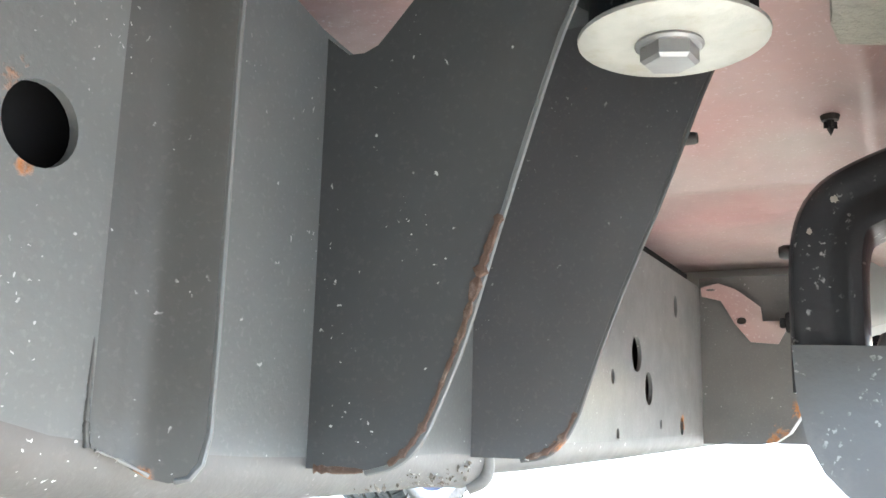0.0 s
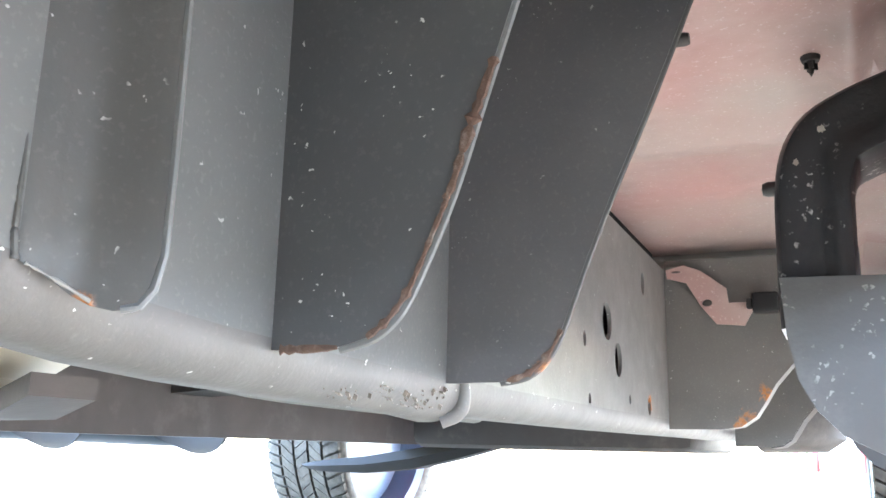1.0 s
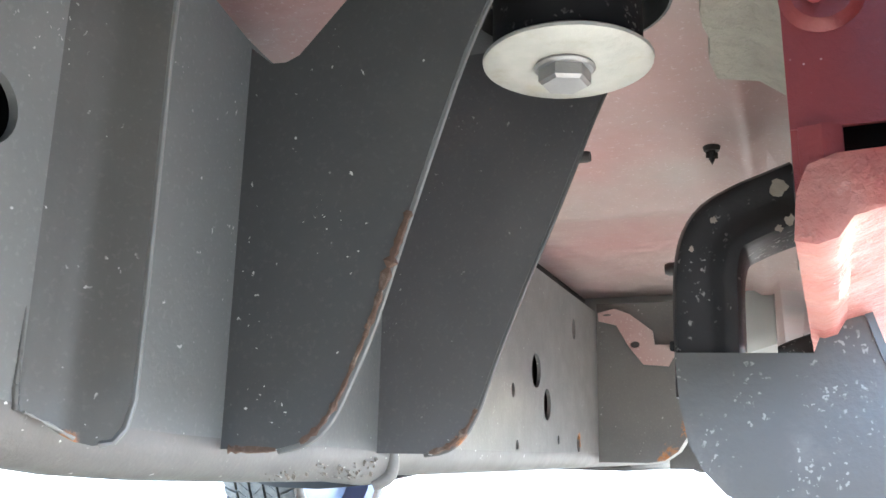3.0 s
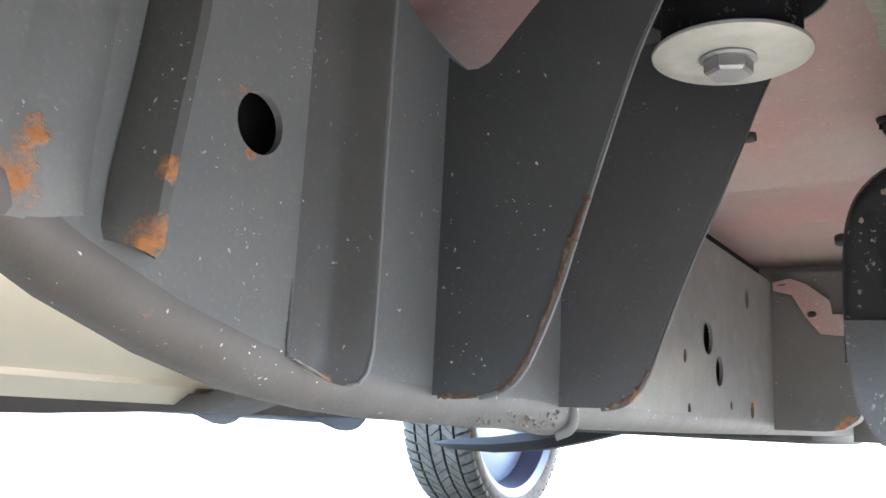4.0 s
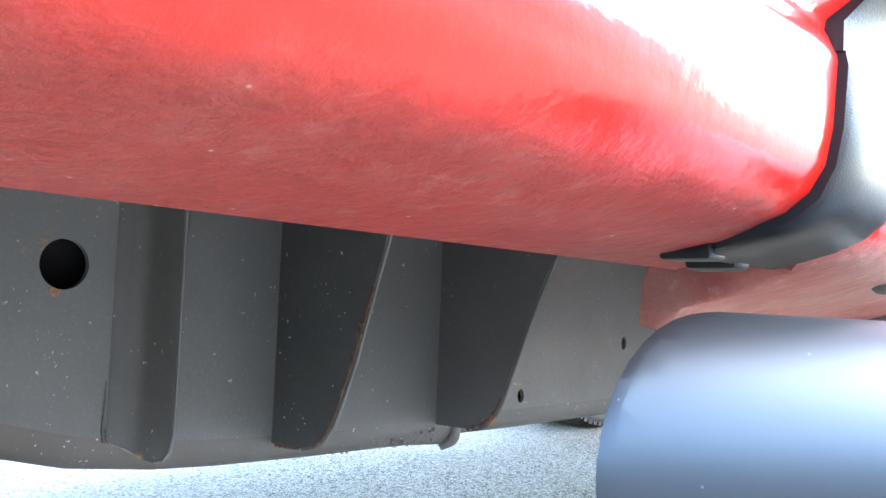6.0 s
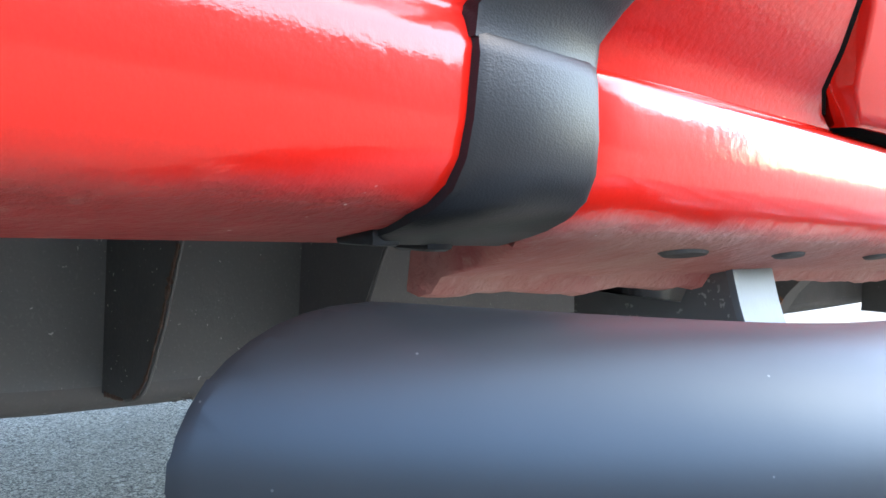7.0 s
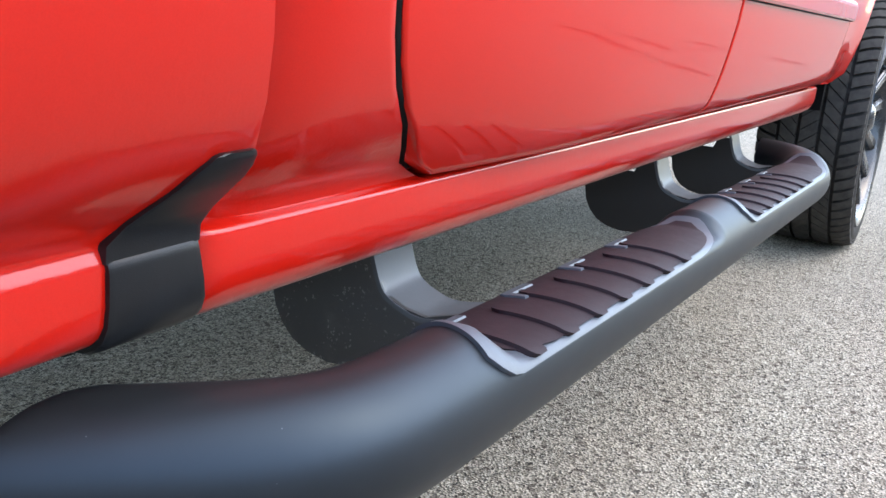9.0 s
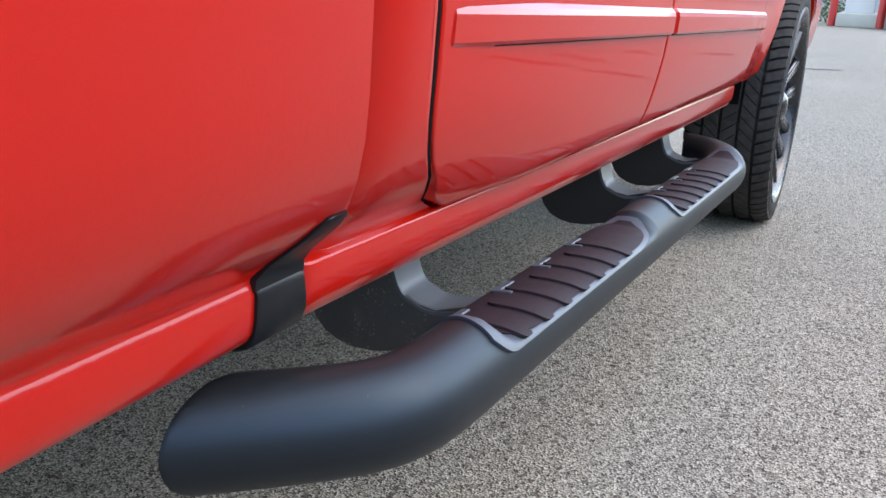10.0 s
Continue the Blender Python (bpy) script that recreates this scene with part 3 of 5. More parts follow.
def rust_scale(edge, y, size, seed, parent):
    """Lifted rust and chipped paint along a cut edge, uneven in width."""
    rng = random.Random(seed)
    path = curve([(x, y, z) for x, z in edge], 5)
    bm = bmesh.new()
    sweep(bm, path, ring(0, 0, size, size * 0.35, 7), up=(0, 1, 0.02), scales=[0.18 + 1.3 * abs(noise.noise(Vector((0.45 * i, seed, 0.3)))) + 0.15 * rng.random() for i in range(len(path))])
    part("rust_scale", bm, scale_rust, parent, "scaly brown rust along the cut edge", smooth=0.5)


rust_scale([(0.515, 0.424), (0.511, 0.411), (0.505, 0.397), (0.500, 0.385), (0.495, 0.375), (0.488, 0.366), (0.480, 0.3600)], -0.0754, 0.0024, 3, mount)
rust_scale([(0.527, 0.458), (0.523, 0.447), (0.519, 0.436), (0.515, 0.424)], -0.0754, 0.0036, 5, mount)
rust_scale([(0.468, 0.3568), (0.456, 0.3566), (0.444, 0.3566)], -0.0750, 0.0026, 8, mount)
FRONT_EDGE = [(0.436, 0.3565), (0.470, 0.3568), (0.484, 0.3595), (0.494, 0.367), (0.502, 0.380), (0.508, 0.396), (0.517, 0.420), (0.530, 0.452), (0.547, 0.490), (0.562, 0.526), (0.574, 0.556), (0.590, 0.59), (0.590, 0.612), (0.480, 0.612), (0.462, 0.590), (0.436, 0.560)]
bm = bmesh.new()
plate(bm, FRONT_EDGE, "y", 0.084, 0.004)
part("front_plate", bm, front_plate_shade_paint, mount, smooth=0.4)
rust_scale([(0.503, 0.383), (0.498, 0.373), (0.492, 0.366), (0.484, 0.3605), (0.474, 0.3575)], 0.0838, 0.0026, 11, mount)
bm = bmesh.new()
sweep(bm, curve([(x, 0.086, z) for x, z in FRONT_EDGE[1:12]], 3), ring(0, 0, 0.0014, 0.0022, 8))
part("folded_edge", bm, mount_shade_paint, mount)
bm = bmesh.new()
lathe(bm, [(0.020, 0.606), (0.046, 0.606), (0.0505, 0.602), (0.0525, 0.587), (0.0540, 0.587), (0.0535, 0.604), (0.0490, 0.6105), (0.020, 0.6105), (0.020, 0.606)], (0.578, 0.004, 0), "z", 48)
block(bm, (0.470, -0.073, 0.6075), (0.60, 0.086, 0.6115))
part("mount_seat", bm, mount_shade_paint, mount)
bm = bmesh.new()
lathe(bm, [(0.0, 0.571), (0.003, 0.571), (0.0036, 0.569), (0.0036, 0.560)], (0, 0.0905, 0.533), "x", 12)
part("stud", bm, dark_metal, mount, "dark stud end")
cushion_bm = bmesh.new()
lathe(cushion_bm, [(0.012, 0.557), (0.037, 0.557), (0.0385, 0.562), (0.0385, 0.590), (0.041, 0.597), (0.046, 0.600), (0.047, 0.64), (0.02, 0.66)], (0.578, 0.004, 0), "z", 40)
cushion = part("cab_cushion", cushion_bm, cushion_rubber, truck, "black rubber cab mount cushion with steel washer")
bm = bmesh.new()
lathe(bm, [(0.0, 0.5515), (0.030, 0.5512), (0.041, 0.5518), (0.0435, 0.5532), (0.0438, 0.5548), (0.0425, 0.5560), (0.0, 0.5568)], (0.578, 0.004, 0), "z", 48)
part("washer", bm, zinc, cushion, "pale zinc steel washer with spotted dirt")
bm = bmesh.new()
lathe(bm, [(0.0, 0.5485), (0.0145, 0.5488), (0.0158, 0.5500), (0.0150, 0.5520)], (0.577, 0.002, 0), "z", 28)
hexa = [Vector((0.577 + 0.0135 * math.cos(math.pi / 3 * i + 0.4), 0.002 + 0.0135 * math.sin(math.pi / 3 * i + 0.4), 0)) for i in range(6)]
loft(bm, [[p + Vector((0, 0, 0.5495)) for p in hexa], [p + Vector((0, 0, 0.5425)) for p in hexa], [(0.577 + (p.x - 0.577) * 0.86, 0.002 + (p.y - 0.002) * 0.86, 0.5408) for p in hexa]])
part("bolt", bm, bolt_steel, cushion, "gray hex bolt head", smooth=0.4)

# second cab mount further ahead
FAR_EDGE = [(0.436, 0.353), (0.50, 0.3535), (0.52, 0.357), (0.536, 0.368), (0.548, 0.386), (0.560, 0.406), (0.585, 0.435), (0.60, 0.47), (0.60, 0.56), (0.436, 0.56)]
bm = bmesh.new()
plate(bm, FAR_EDGE, "y", 0.760, 0.004)
far_mount = part("cab_mount_bracket", bm, mount_paint_far, truck, "gray steel cab mount bracket with rusted lower edge", smooth=0.4)
bm = bmesh.new()
loft(bm, [[(x, y, z) for x, z in FAR_EDGE[1:7]] + [(x - 0.004, y, z + 0.004) for x, z in FAR_EDGE[6:0:-1]] for y in (0.762, 0.80)])
part("rusted_lip", bm, mount_paint_far, far_mount)

# the next cab mount, dark against the light ahead
bm = bmesh.new()
plate(bm, [(x, z - 0.012) for x, z in FAR_EDGE], "y", 1.46, 0.005)
ahead_mount = part("cab_mount_bracket", bm, mount_paint_far, truck, "dusty brown-gray cab mount bracket under the front seats", smooth=0.4)
bm = bmesh.new()
loft(bm, [[(x, y, z - 0.014) for x, z in FAR_EDGE[1:7]] + [(x - 0.005, y, z - 0.008) for x, z in FAR_EDGE[6:0:-1]] for y in (1.465, 1.62)])
part("rusted_lip", bm, dark_metal, ahead_mount)
bm = bmesh.new()
rings = []
for y, lo, w in ((1.62, 0.350, 0.10), (1.68, 0.338, 0.16), (1.80, 0.332, 0.19), (1.95, 0.336, 0.17), (2.05, 0.350, 0.12)):
    rings.append([(0.44, y, lo + 0.02), (0.46, y, lo), (0.44 + w * 0.8, y, lo + 0.004), (0.44 + w, y, lo + 0.03), (0.44 + w, y, 0.46), (0.44, y, 0.46)])
loft(bm, rings)
part("suspension_mount", bm, dark_metal, truck, "dark brown-gray suspension mount beside the front rail")

# cab floor from below
bm = bmesh.new()
FLOOR = [(-0.03, 0.640), (0.02, 0.632), (0.10, 0.624), (0.22, 0.612), (0.30, 0.606), (0.40, 0.603), (0.445, 0.596), (0.47, 0.597), (0.50, 0.606), (0.60, 0.600), (0.74, 0.585), (0.80, 0.575), (0.82, 0.59), (2.05, 0.60)]
rings = []
for y, z in FLOOR:
    rings.append([(-0.80, y, z), (0.30, y, z), (0.46, y, z), (0.60, y, z + 0.001), (0.636, y, z + 0.001), (0.646, y, z - 0.006), (0.658, y, z - 0.006), (0.668, y, z + 0.002), (0.70, y, z - 0.004), (0.70, y, z + 0.03), (-0.80, y, z + 0.03)])
loft(bm, rings)
floor_pan = part("cab_floor_pan", bm, pan_pink, truck, "cab floor underside in pink overspray over gray primer", smooth=1.0)
for x, y, z in ((0.626, 0.305, 0.606), (0.592, 0.60, 0.592)):
    bm = bmesh.new()
    lathe(bm, [(0.0, z - 0.003), (0.006, z - 0.003), (0.007, z), (0.007, z + 0.003)], (x, y, 0), "z", 16)
    lathe(bm, [(0.0, z - 0.015), (0.002, z - 0.011), (0.003, z - 0.003)], (x, y, 0), "z", 10)
    for k in range(4):
        block(bm, (0.001, -0.0006, z - 0.009), (0.005, 0.0006, z - 0.004), 0, Matrix.Translation((x, y, 0)) @ Matrix.Rotation(k * math.pi / 2 + 0.5, 4, "Z"))
    part("floor_clip", bm, dark_metal, floor_pan, "dark push-in floor clip")
# sill beside the pan, cross sill and pink bracket ahead
bm = bmesh.new()
loft(bm, [[(0.692 + 0.033 * y, y, 0.452), (0.700 + 0.033 * y, y, 0.452), (0.712 + 0.033 * y, y, 0.66), (0.700 + 0.033 * y, y, 0.66), (0.690 + 0.033 * y, y, 0.60), (0.685 + 0.033 * y, y, 0.53)] for y in (-0.02, 0.4, 0.9, 1.5, 2.0)])
part("inner_sill", bm, pink_under, truck, "dusty pale red inner sill wall")
bm = bmesh.new()
loft(bm, [[(0.655 + SK * y, y, lerp(FLOOR, y) + 0.003), (0.775 + SK * y, y, lerp(FLOOR, y) + 0.003), (0.775 + SK * y, y, lerp(FLOOR, y) + 0.007), (0.655 + SK * y, y, lerp(FLOOR, y) + 0.007)] for y in (0.0, 0.1, 0.3, 0.445, 0.5, 0.6, 0.74, 0.8, 0.82, 1.4, 2.04)])
part("floor_edge", bm, pan_pink, floor_pan, "pale folded edge of the cab floor over the sill")
bm = bmesh.new()
rings = []
for k in range(13):
    y = -0.02 + 0.19 * k / 12
    w = 0.0015 * math.sin(k * 1.7)
    rings.append([(0.640 + w, y, 0.607), (0.668, y, 0.600 + w), (0.689, y, 0.585), (0.694, y, 0.56 + w), (0.70, y, 0.66), (0.64, y, 0.66)])
loft(bm, rings)
part("seam_sealer", bm, sealer, floor_pan, "rough gray seam sealer")
bm = bmesh.new()
rings = []
for x in (0.34, 0.44, 0.50, 0.56, 0.60, 0.66):
    drop = 0.02 * math.sin(max(0, x - 0.50) * 20)
    rings.append([(x, 0.80, 0.59), (x, 0.79, 0.525 - drop), (x, 0.80, 0.505 - drop), (x, 0.86, 0.50 - drop), (x, 0.88, 0.59)])
loft(bm, rings)
part("cross_sill", bm, sill_gray, truck, "gray primed cross sill under the cab floor")
bm = bmesh.new()
plate(bm, [(0.440, 0.546), (0.462, 0.551), (0.482, 0.543), (0.511, 0.520), (0.513, 0.502), (0.539, 0.502), (0.542, 0.495), (0.530, 0.474), (0.498, 0.477), (0.480, 0.500), (0.464, 0.529), (0.441, 0.535)], "y", 0.748, 0.003,
      [ring(0.488, 0.503, 0.006, 0.0045, 14), ring(0.452, 0.543, 0.006, 0.0016, 10)])
part("sill_bracket", bm, pan_pink, truck, "pink painted bracket with a drilled hole", smooth=0.4)

bm = bmesh.new()
block(bm, (0.541, 0.728, 0.486), (0.570, 0.746, 0.510), 0.003)
block(bm, (0.534, 0.732, 0.492), (0.541, 0.742, 0.504), 0.002)
part("connector", bm, black_hole, truck, "small black plastic connector")
bm = bmesh.new()
lathe(bm, [(0.0, 0.590), (0.004, 0.591), (0.0052, 0.594), (0.0052, 0.602), (0.004, 0.606)], (0, 0.262, 0.4975), "x", 14)
part("cable_clip", bm, black_arm, truck, "black cable clip")

# bed floor and its front edge above the rail
bm = bmesh.new()
block(bm, (-0.85, -2.16, 0.70), (0.74, -0.06, 0.72))
for k in range(6):
    block(bm, (-0.80, -0.24 - 0.32 * k, 0.655), (0.72, -0.13 - 0.32 * k, 0.70), 0.008)
bed_floor = part("bed_floor", bm, bed_gray, truck, "gray painted bed floor underside with cross ribs")
bm = bmesh.new()
loft(bm, [[(0.428, y, 0.528), (0.428, y, 0.533), (0.10, y, 0.722), (0.10, y, 0.715)] for y in (-0.36, -0.2, -0.1, 0.02, 0.075)])
part("cross_member", bm, bed_brown, truck, "brown-gray bed cross member above the rail")
# open seams in the cab floor above the rail
for x0, y0, x1, y1, w in ((0.3275, -0.0290, 0.3345, -0.0010, 0.0007), (0.2966, 0.0169, 0.3082, 0.0540, 0.0006), (0.3082, 0.0540, 0.3079, 0.0835, 0.0008), (0.2861, 0.1000, 0.2886, 0.1300, 0.0006), (0.3200, -0.0285, 0.3085, -0.0030, 0.0014)):
    bm = bmesh.new()
    lie = [(p, q, lerp(FLOOR, q)) for p, q in ((x0 + (x1 - x0) * k / 6, y0 + (y1 - y0) * k / 6) for k in range(7))]
    loft(bm, [[(p - w * e, q, z - 0.0006), (p + w * e, q, z - 0.0006), (p + w * e, q, z + 0.0010), (p - w * e, q, z + 0.0010)] for (p, q, z), e in zip(lie, (0.3, 0.8, 1.0, 1.1, 1.0, 0.7, 0.3))])
    part("floor_seam", bm, black_hole, floor_pan)

# leaf spring front eye with its bolt
bm = bmesh.new()
EY, EZ = -0.3425, 0.5115
lathe(bm, [(0.026, 0.468), (0.0365, 0.468), (0.0385, 0.470), (0.0385, 0.518), (0.0365, 0.5215), (0.0325, 0.522), (0.0305, 0.5205), (0.026, 0.519), (0.026, 0.468)], (0, EY, EZ), "x", 40)
spring = part("leaf_spring", bm, spring_steel, truck, "weathered gray leaf spring eye with orange stripe and rusty bushing")
bm = bmesh.new()
rings = []
for y, z, t in ((-0.322, 0.4775, 0.004), (-0.330, 0.4735, 0.008), (-0.338, 0.4700, 0.014), (-0.350, 0.4652, 0.022), (-0.367, 0.4672, 0.026), (-0.382, 0.4745, 0.024), (-0.42, 0.495, 0.024), (-0.50, 0.530, 0.024), (-0.80, 0.60, 0.03), (-1.2, 0.62, 0.03)):
    rings.append([(0.468, y, z + 0.001), (0.4695, y, z), (0.5205, y, z), (0.522, y, z + 0.0015), (0.522, y, z + t), (0.468, y, z + t)])
rows = [curve([r[i] for r in rings], 4) for i in range(6)]
bm.free()
bm = bmesh.new()
loft(bm, [list(c) for c in zip(*rows)])
part("main_leaf", bm, spring_steel, spring)
bm = bmesh.new()
loft(bm, [[(0.4820, y, z - 0.0006), (0.4990, y, z - 0.0006), (0.4990, y, z + 0.002), (0.4820, y, z + 0.002)] for _, y, z in curve([(0, y, z) for y, z in ((-0.334, 0.4717), (-0.338, 0.4700), (-0.350, 0.4652), (-0.367, 0.4672), (-0.382, 0.4745), (-0.42, 0.495))], 4)])
part("paint_stripe", bm, orange_stripe, spring, "faded orange paint stripe")
bm = bmesh.new()
lathe(bm, [(0.0, 0.5165), (0.018, 0.5175), (0.0195, 0.521), (0.0255, 0.5225), (0.0272, 0.521), (0.0275, 0.515)], (0, EY, EZ), "x", 32)
part("bushing", bm, rusty_bush, spring, "rusty brown bushing end")
bm = bmesh.new()
lathe(bm, [(0.0, 0.545), (0.011, 0.545), (0.0135, 0.5425), (0.0135, 0.528), (0.016, 0.527), (0.016, 0.519)], (0, EY, EZ), "x", 6)
lathe(bm, [(0.0, 0.5275), (0.020, 0.5275), (0.0215, 0.525), (0.0215, 0.520)], (0, EY, EZ), "x", 24)
part("spring_bolt", bm, dirty_bolt, spring, "corroded pale yellow bolt head", smooth=0.3)

# muffler and far side of the chassis
bm = bmesh.new()
rings = []
for y, s in ((-1.2, 0.5), (-1.16, 0.85), (-1.1, 1.0), (0.12, 1.0), (0.19, 0.93), (0.23, 0.75), (0.25, 0.45)):
    rings.append([(-0.06 + 0.19 * s * math.cos(a), y, 0.455 + 0.105 * s * math.sin(a)) for a in [i * math.pi / 16 for i in range(32)]])
loft(bm, rings)
muffler = part("muffler", bm, muffler_skin, truck, "cream aluminised muffler with a rolled seam")
bm = bmesh.new()
loft(bm, [[(0.00, y, 0.350), (0.012, y, 0.3455), (0.045, y, 0.362), (0.045, y, 0.368), (0.00, y, 0.360)] for y in (-1.1, 0.15)])
part("rolled_seam", bm, muffler_skin, muffler)
bm = bmesh.new()
sweep(bm, curve([(-0.06, 0.22, 0.44), (-0.06, 0.45, 0.43), (-0.12, 0.75, 0.42), (-0.16, 1.6, 0.42)], 5), ring(0, 0, 0.035, 0.035, 16))
part("exhaust_pipe", bm, spring_steel, muffler)
bm = bmesh.new()
loft(bm, [[(x, y - 0.03, z), (x, y + 0.03, z), (x, y + 0.03, z + h), (x, y - 0.03, z + h)] for x, y, z, h in ((-0.16, 0.13, 0.352, 0.012), (-0.10, 0.14, 0.343, 0.016), (-0.03, 0.16, 0.338, 0.018), (0.06, 0.15, 0.339, 0.018), (0.13, 0.12, 0.352, 0.016))])
part("muffler_bracket", bm, far_paint, muffler, "dark muffler support bracket")
bm = bmesh.new()
rings = []
for y, z0, z1 in ((-1.3, 0.60, 0.75), (-0.62, 0.50, 0.66), (-0.36, 0.40, 0.56), (-0.2, 0.335, 0.55), (0.1, 0.320, 0.55), (0.35, 0.324, 0.55), (0.62, 0.336, 0.55), (1.4, 0.338, 0.55), (2.1, 0.338, 0.55), (2.9, 0.42, 0.56)):
    rings.append([(2 * MID - RAIL_X, y, z0), (2 * MID - RAIL_X + 0.07, y, z0), (2 * MID - RAIL_X + 0.07, y, z1), (2 * MID - RAIL_X, y, z1)])
loft(bm, rings)
part("far_frame_rail", bm, far_paint, truck, "dark brown-gray far chassis rail")
bm = bmesh.new()
rings = []
for x in (2 * MID - RAIL_X + 0.03, -0.40, -0.2, 0.0, 0.2, 0.30, RAIL_X - 0.03):
    d = 0.02 * (1 - ((x - MID) / 0.5) ** 2)
    rings.append([(x, 0.98, 0.412 + d), (x, 1.10, 0.412 + d), (x, 1.10, 0.46 + d), (x, 0.98, 0.46 + d)])
loft(bm, rings)
part("gearbox_cross_member", bm, dark_metal, truck, "dark steel cross member under the gearbox")
bm = bmesh.new()
block(bm, (-0.45, 1.85, 0.33), (0.30, 2.75, 0.50), 0.03)
part("engine_undertray", bm, dark_metal, truck, "dark engine undertray between the front wheels")

# ---- bed side ----
BED = [(0.728, 0.474), (0.7205, 0.4675), (0.745, 0.4705), (0.7645, 0.4745), (0.7770, 0.4785), (0.7885, 0.4832), (0.7963, 0.4895), (0.8013, 0.4980), (0.8036, 0.510), (0.8049, 0.5320), (0.8045, 0.5342), (0.8021, 0.5402), (0.8007, 0.5425), (0.8010, 0.5465), (0.812, 0.559),
       (0.830, 0.575), (0.847, 0.594), (0.862, 0.625), (0.873, 0.66), (0.880, 0.70), (0.886, 0.77), (0.890, 0.86), (0.893, 0.98), (0.890, 1.16), (0.878, 1.29), (0.80, 1.29), (0.80, 0.72), (0.775, 0.60), (0.76, 0.52)]
EDGE = [(0.46, -0.085), (0.54, -0.072), (0.594, -0.066), (0.64, -0.076), (0.69, -0.085), (0.77, -0.092), (1.1, -0.098)]


BED_SKIN = [1 if i > len(BED) - 6 else 0 for i in range(len(BED))]


def bed_rings(back):
    rings = []
    for y, inset in ((back, 0), (-0.55, 0), (-0.45, 0), (-0.36, 0), (-0.3, 0), (-0.2, 0), (-0.15, 0), ("near", 0), (None, 0.0), (None, 0.0045), (None, 0.012)):
        row = []
        for i, (x, z) in enumerate(BED):
            e = lerp(EDGE, z)
            yy = e - 0.014 if y == "near" else y if y is not None else (e - 0.006 if inset == 0 else e - 0.002 if inset < 0.01 else e)
            k = inset if 2 <= i <= 22 else 0
            n = k if z > 0.49 else k * 0.3
            row.append((x - n, yy, z + (k * 0.8 if z < 0.50 else 0)))
        rings.append(row)
    return rings


bm = bmesh.new()
loft(bm, bed_rings(-0.62), mats=BED_SKIN)
bed_side = part("bed_side", bm, [bed_red, bed_gray], truck, "glossy red bed side with a dusty textured underside")
bm = bmesh.new()
loft(bm, mirrored(bed_rings(-0.62)), mats=BED_SKIN)
part("far_bed_side", bm, [bed_red, bed_gray], truck, "glossy red far bed side")
# inner stake with its bolt at the front of the bed
bm = bmesh.new()
plate(bm, [(0.6815, 0.4625), (0.735, 0.4655), (0.742, 0.50), (0.745, 0.72), (0.674, 0.72), (0.6805, 0.55)], "y", -0.036, 0.003,
      [[(0.7012, 0.4690), (0.720, 0.4740), (0.727, 0.4765), (0.7315, 0.482), (0.729, 0.4885), (0.722, 0.4912), (0.7012, 0.4908)]])
stake = part("cab_rear_flange", bm, red_inner, truck, "flat red cab rear flange with a bolt and an oval opening", smooth=0.4)
bm = bmesh.new()
lathe(bm, [(0.0, -0.0385), (0.009, -0.039), (0.0125, -0.040), (0.0155, -0.0385), (0.0175, -0.0355)], (0.6975, 0, 0.550), "y", 28)
lathe(bm, [(0.0, -0.052), (0.003, -0.051), (0.004, -0.040)], (0.6945, 0, 0.5485), "y", 10)
part("flange_bolt", bm, red_inner, stake)
bm = bmesh.new()
loft(bm, [[(0.684, -0.0375, z), (0.693, -0.0405, z), (0.7005, -0.0375, z), (0.7005, -0.034, z), (0.684, -0.034, z)] for z in (0.4665, 0.491)])
block(bm, (0.6815, -0.0372, 0.4905), (0.732, -0.0355, 0.4922))
part("pressed_rib", bm, red_inner, stake)
# dark sheet painting the shade behind the oval opening
bm = bmesh.new()
block(bm, (0.69, -0.012, 0.462), (0.742, -0.008, 0.52))
part("flange_shade_sheet", bm, black_hole, stake)

# stone guard over the bed's lower front corner
def bed_x(z):
    return lerp([(z0, x0) for x0, z0 in BED[2:23]], z)


bm = bmesh.new()
band = [(0.7550, 0.4715), (0.7670, 0.4745), (0.7800, 0.4783), (0.7905, 0.4830), (0.7980, 0.4890), (0.8030, 0.4975), (0.8053, 0.5100), (0.8066, 0.5300), (0.8056, 0.5355), (0.8030, 0.5390)]
rings = []
for y, off in ((-0.1440, -0.004), (-0.1435, 0.0015), (-0.1405, 0.003), (-0.11, 0.003), (-0.083, 0.003), (-0.0775, 0.0015), (-0.0755, -0.003), (-0.0745, -0.010)):
    rings.append([(x + off * (0.3 if z < 0.475 else 1), y + (0.004 if z < 0.475 else 0) + 0.22 * max(0, 0.532 - z) * (1 if y > -0.09 else 0), z - (off if z < 0.49 else 0)) for x, z in band]
                 + [(x + min(off, 0) - 0.004, y, z + 0.002) for x, z in band[::-1]])
loft(bm, rings)
stone_guard = part("stone_guard", bm, guard_coat, truck, "grained black plastic stone guard on the bed corner")
bm = bmesh.new()
WING = [(-0.1440, -0.0750, 0.5350), (-0.1430, -0.0735, 0.5450), (-0.1350, -0.0700, 0.556), (-0.1240, -0.0690, 0.570), (-0.1180, -0.0675, 0.5775), (-0.1130, -0.0680, 0.585), (-0.1075, -0.0715, 0.5925), (-0.1050, -0.0740, 0.5955), (-0.1000, -0.0765, 0.597)]
rings = []
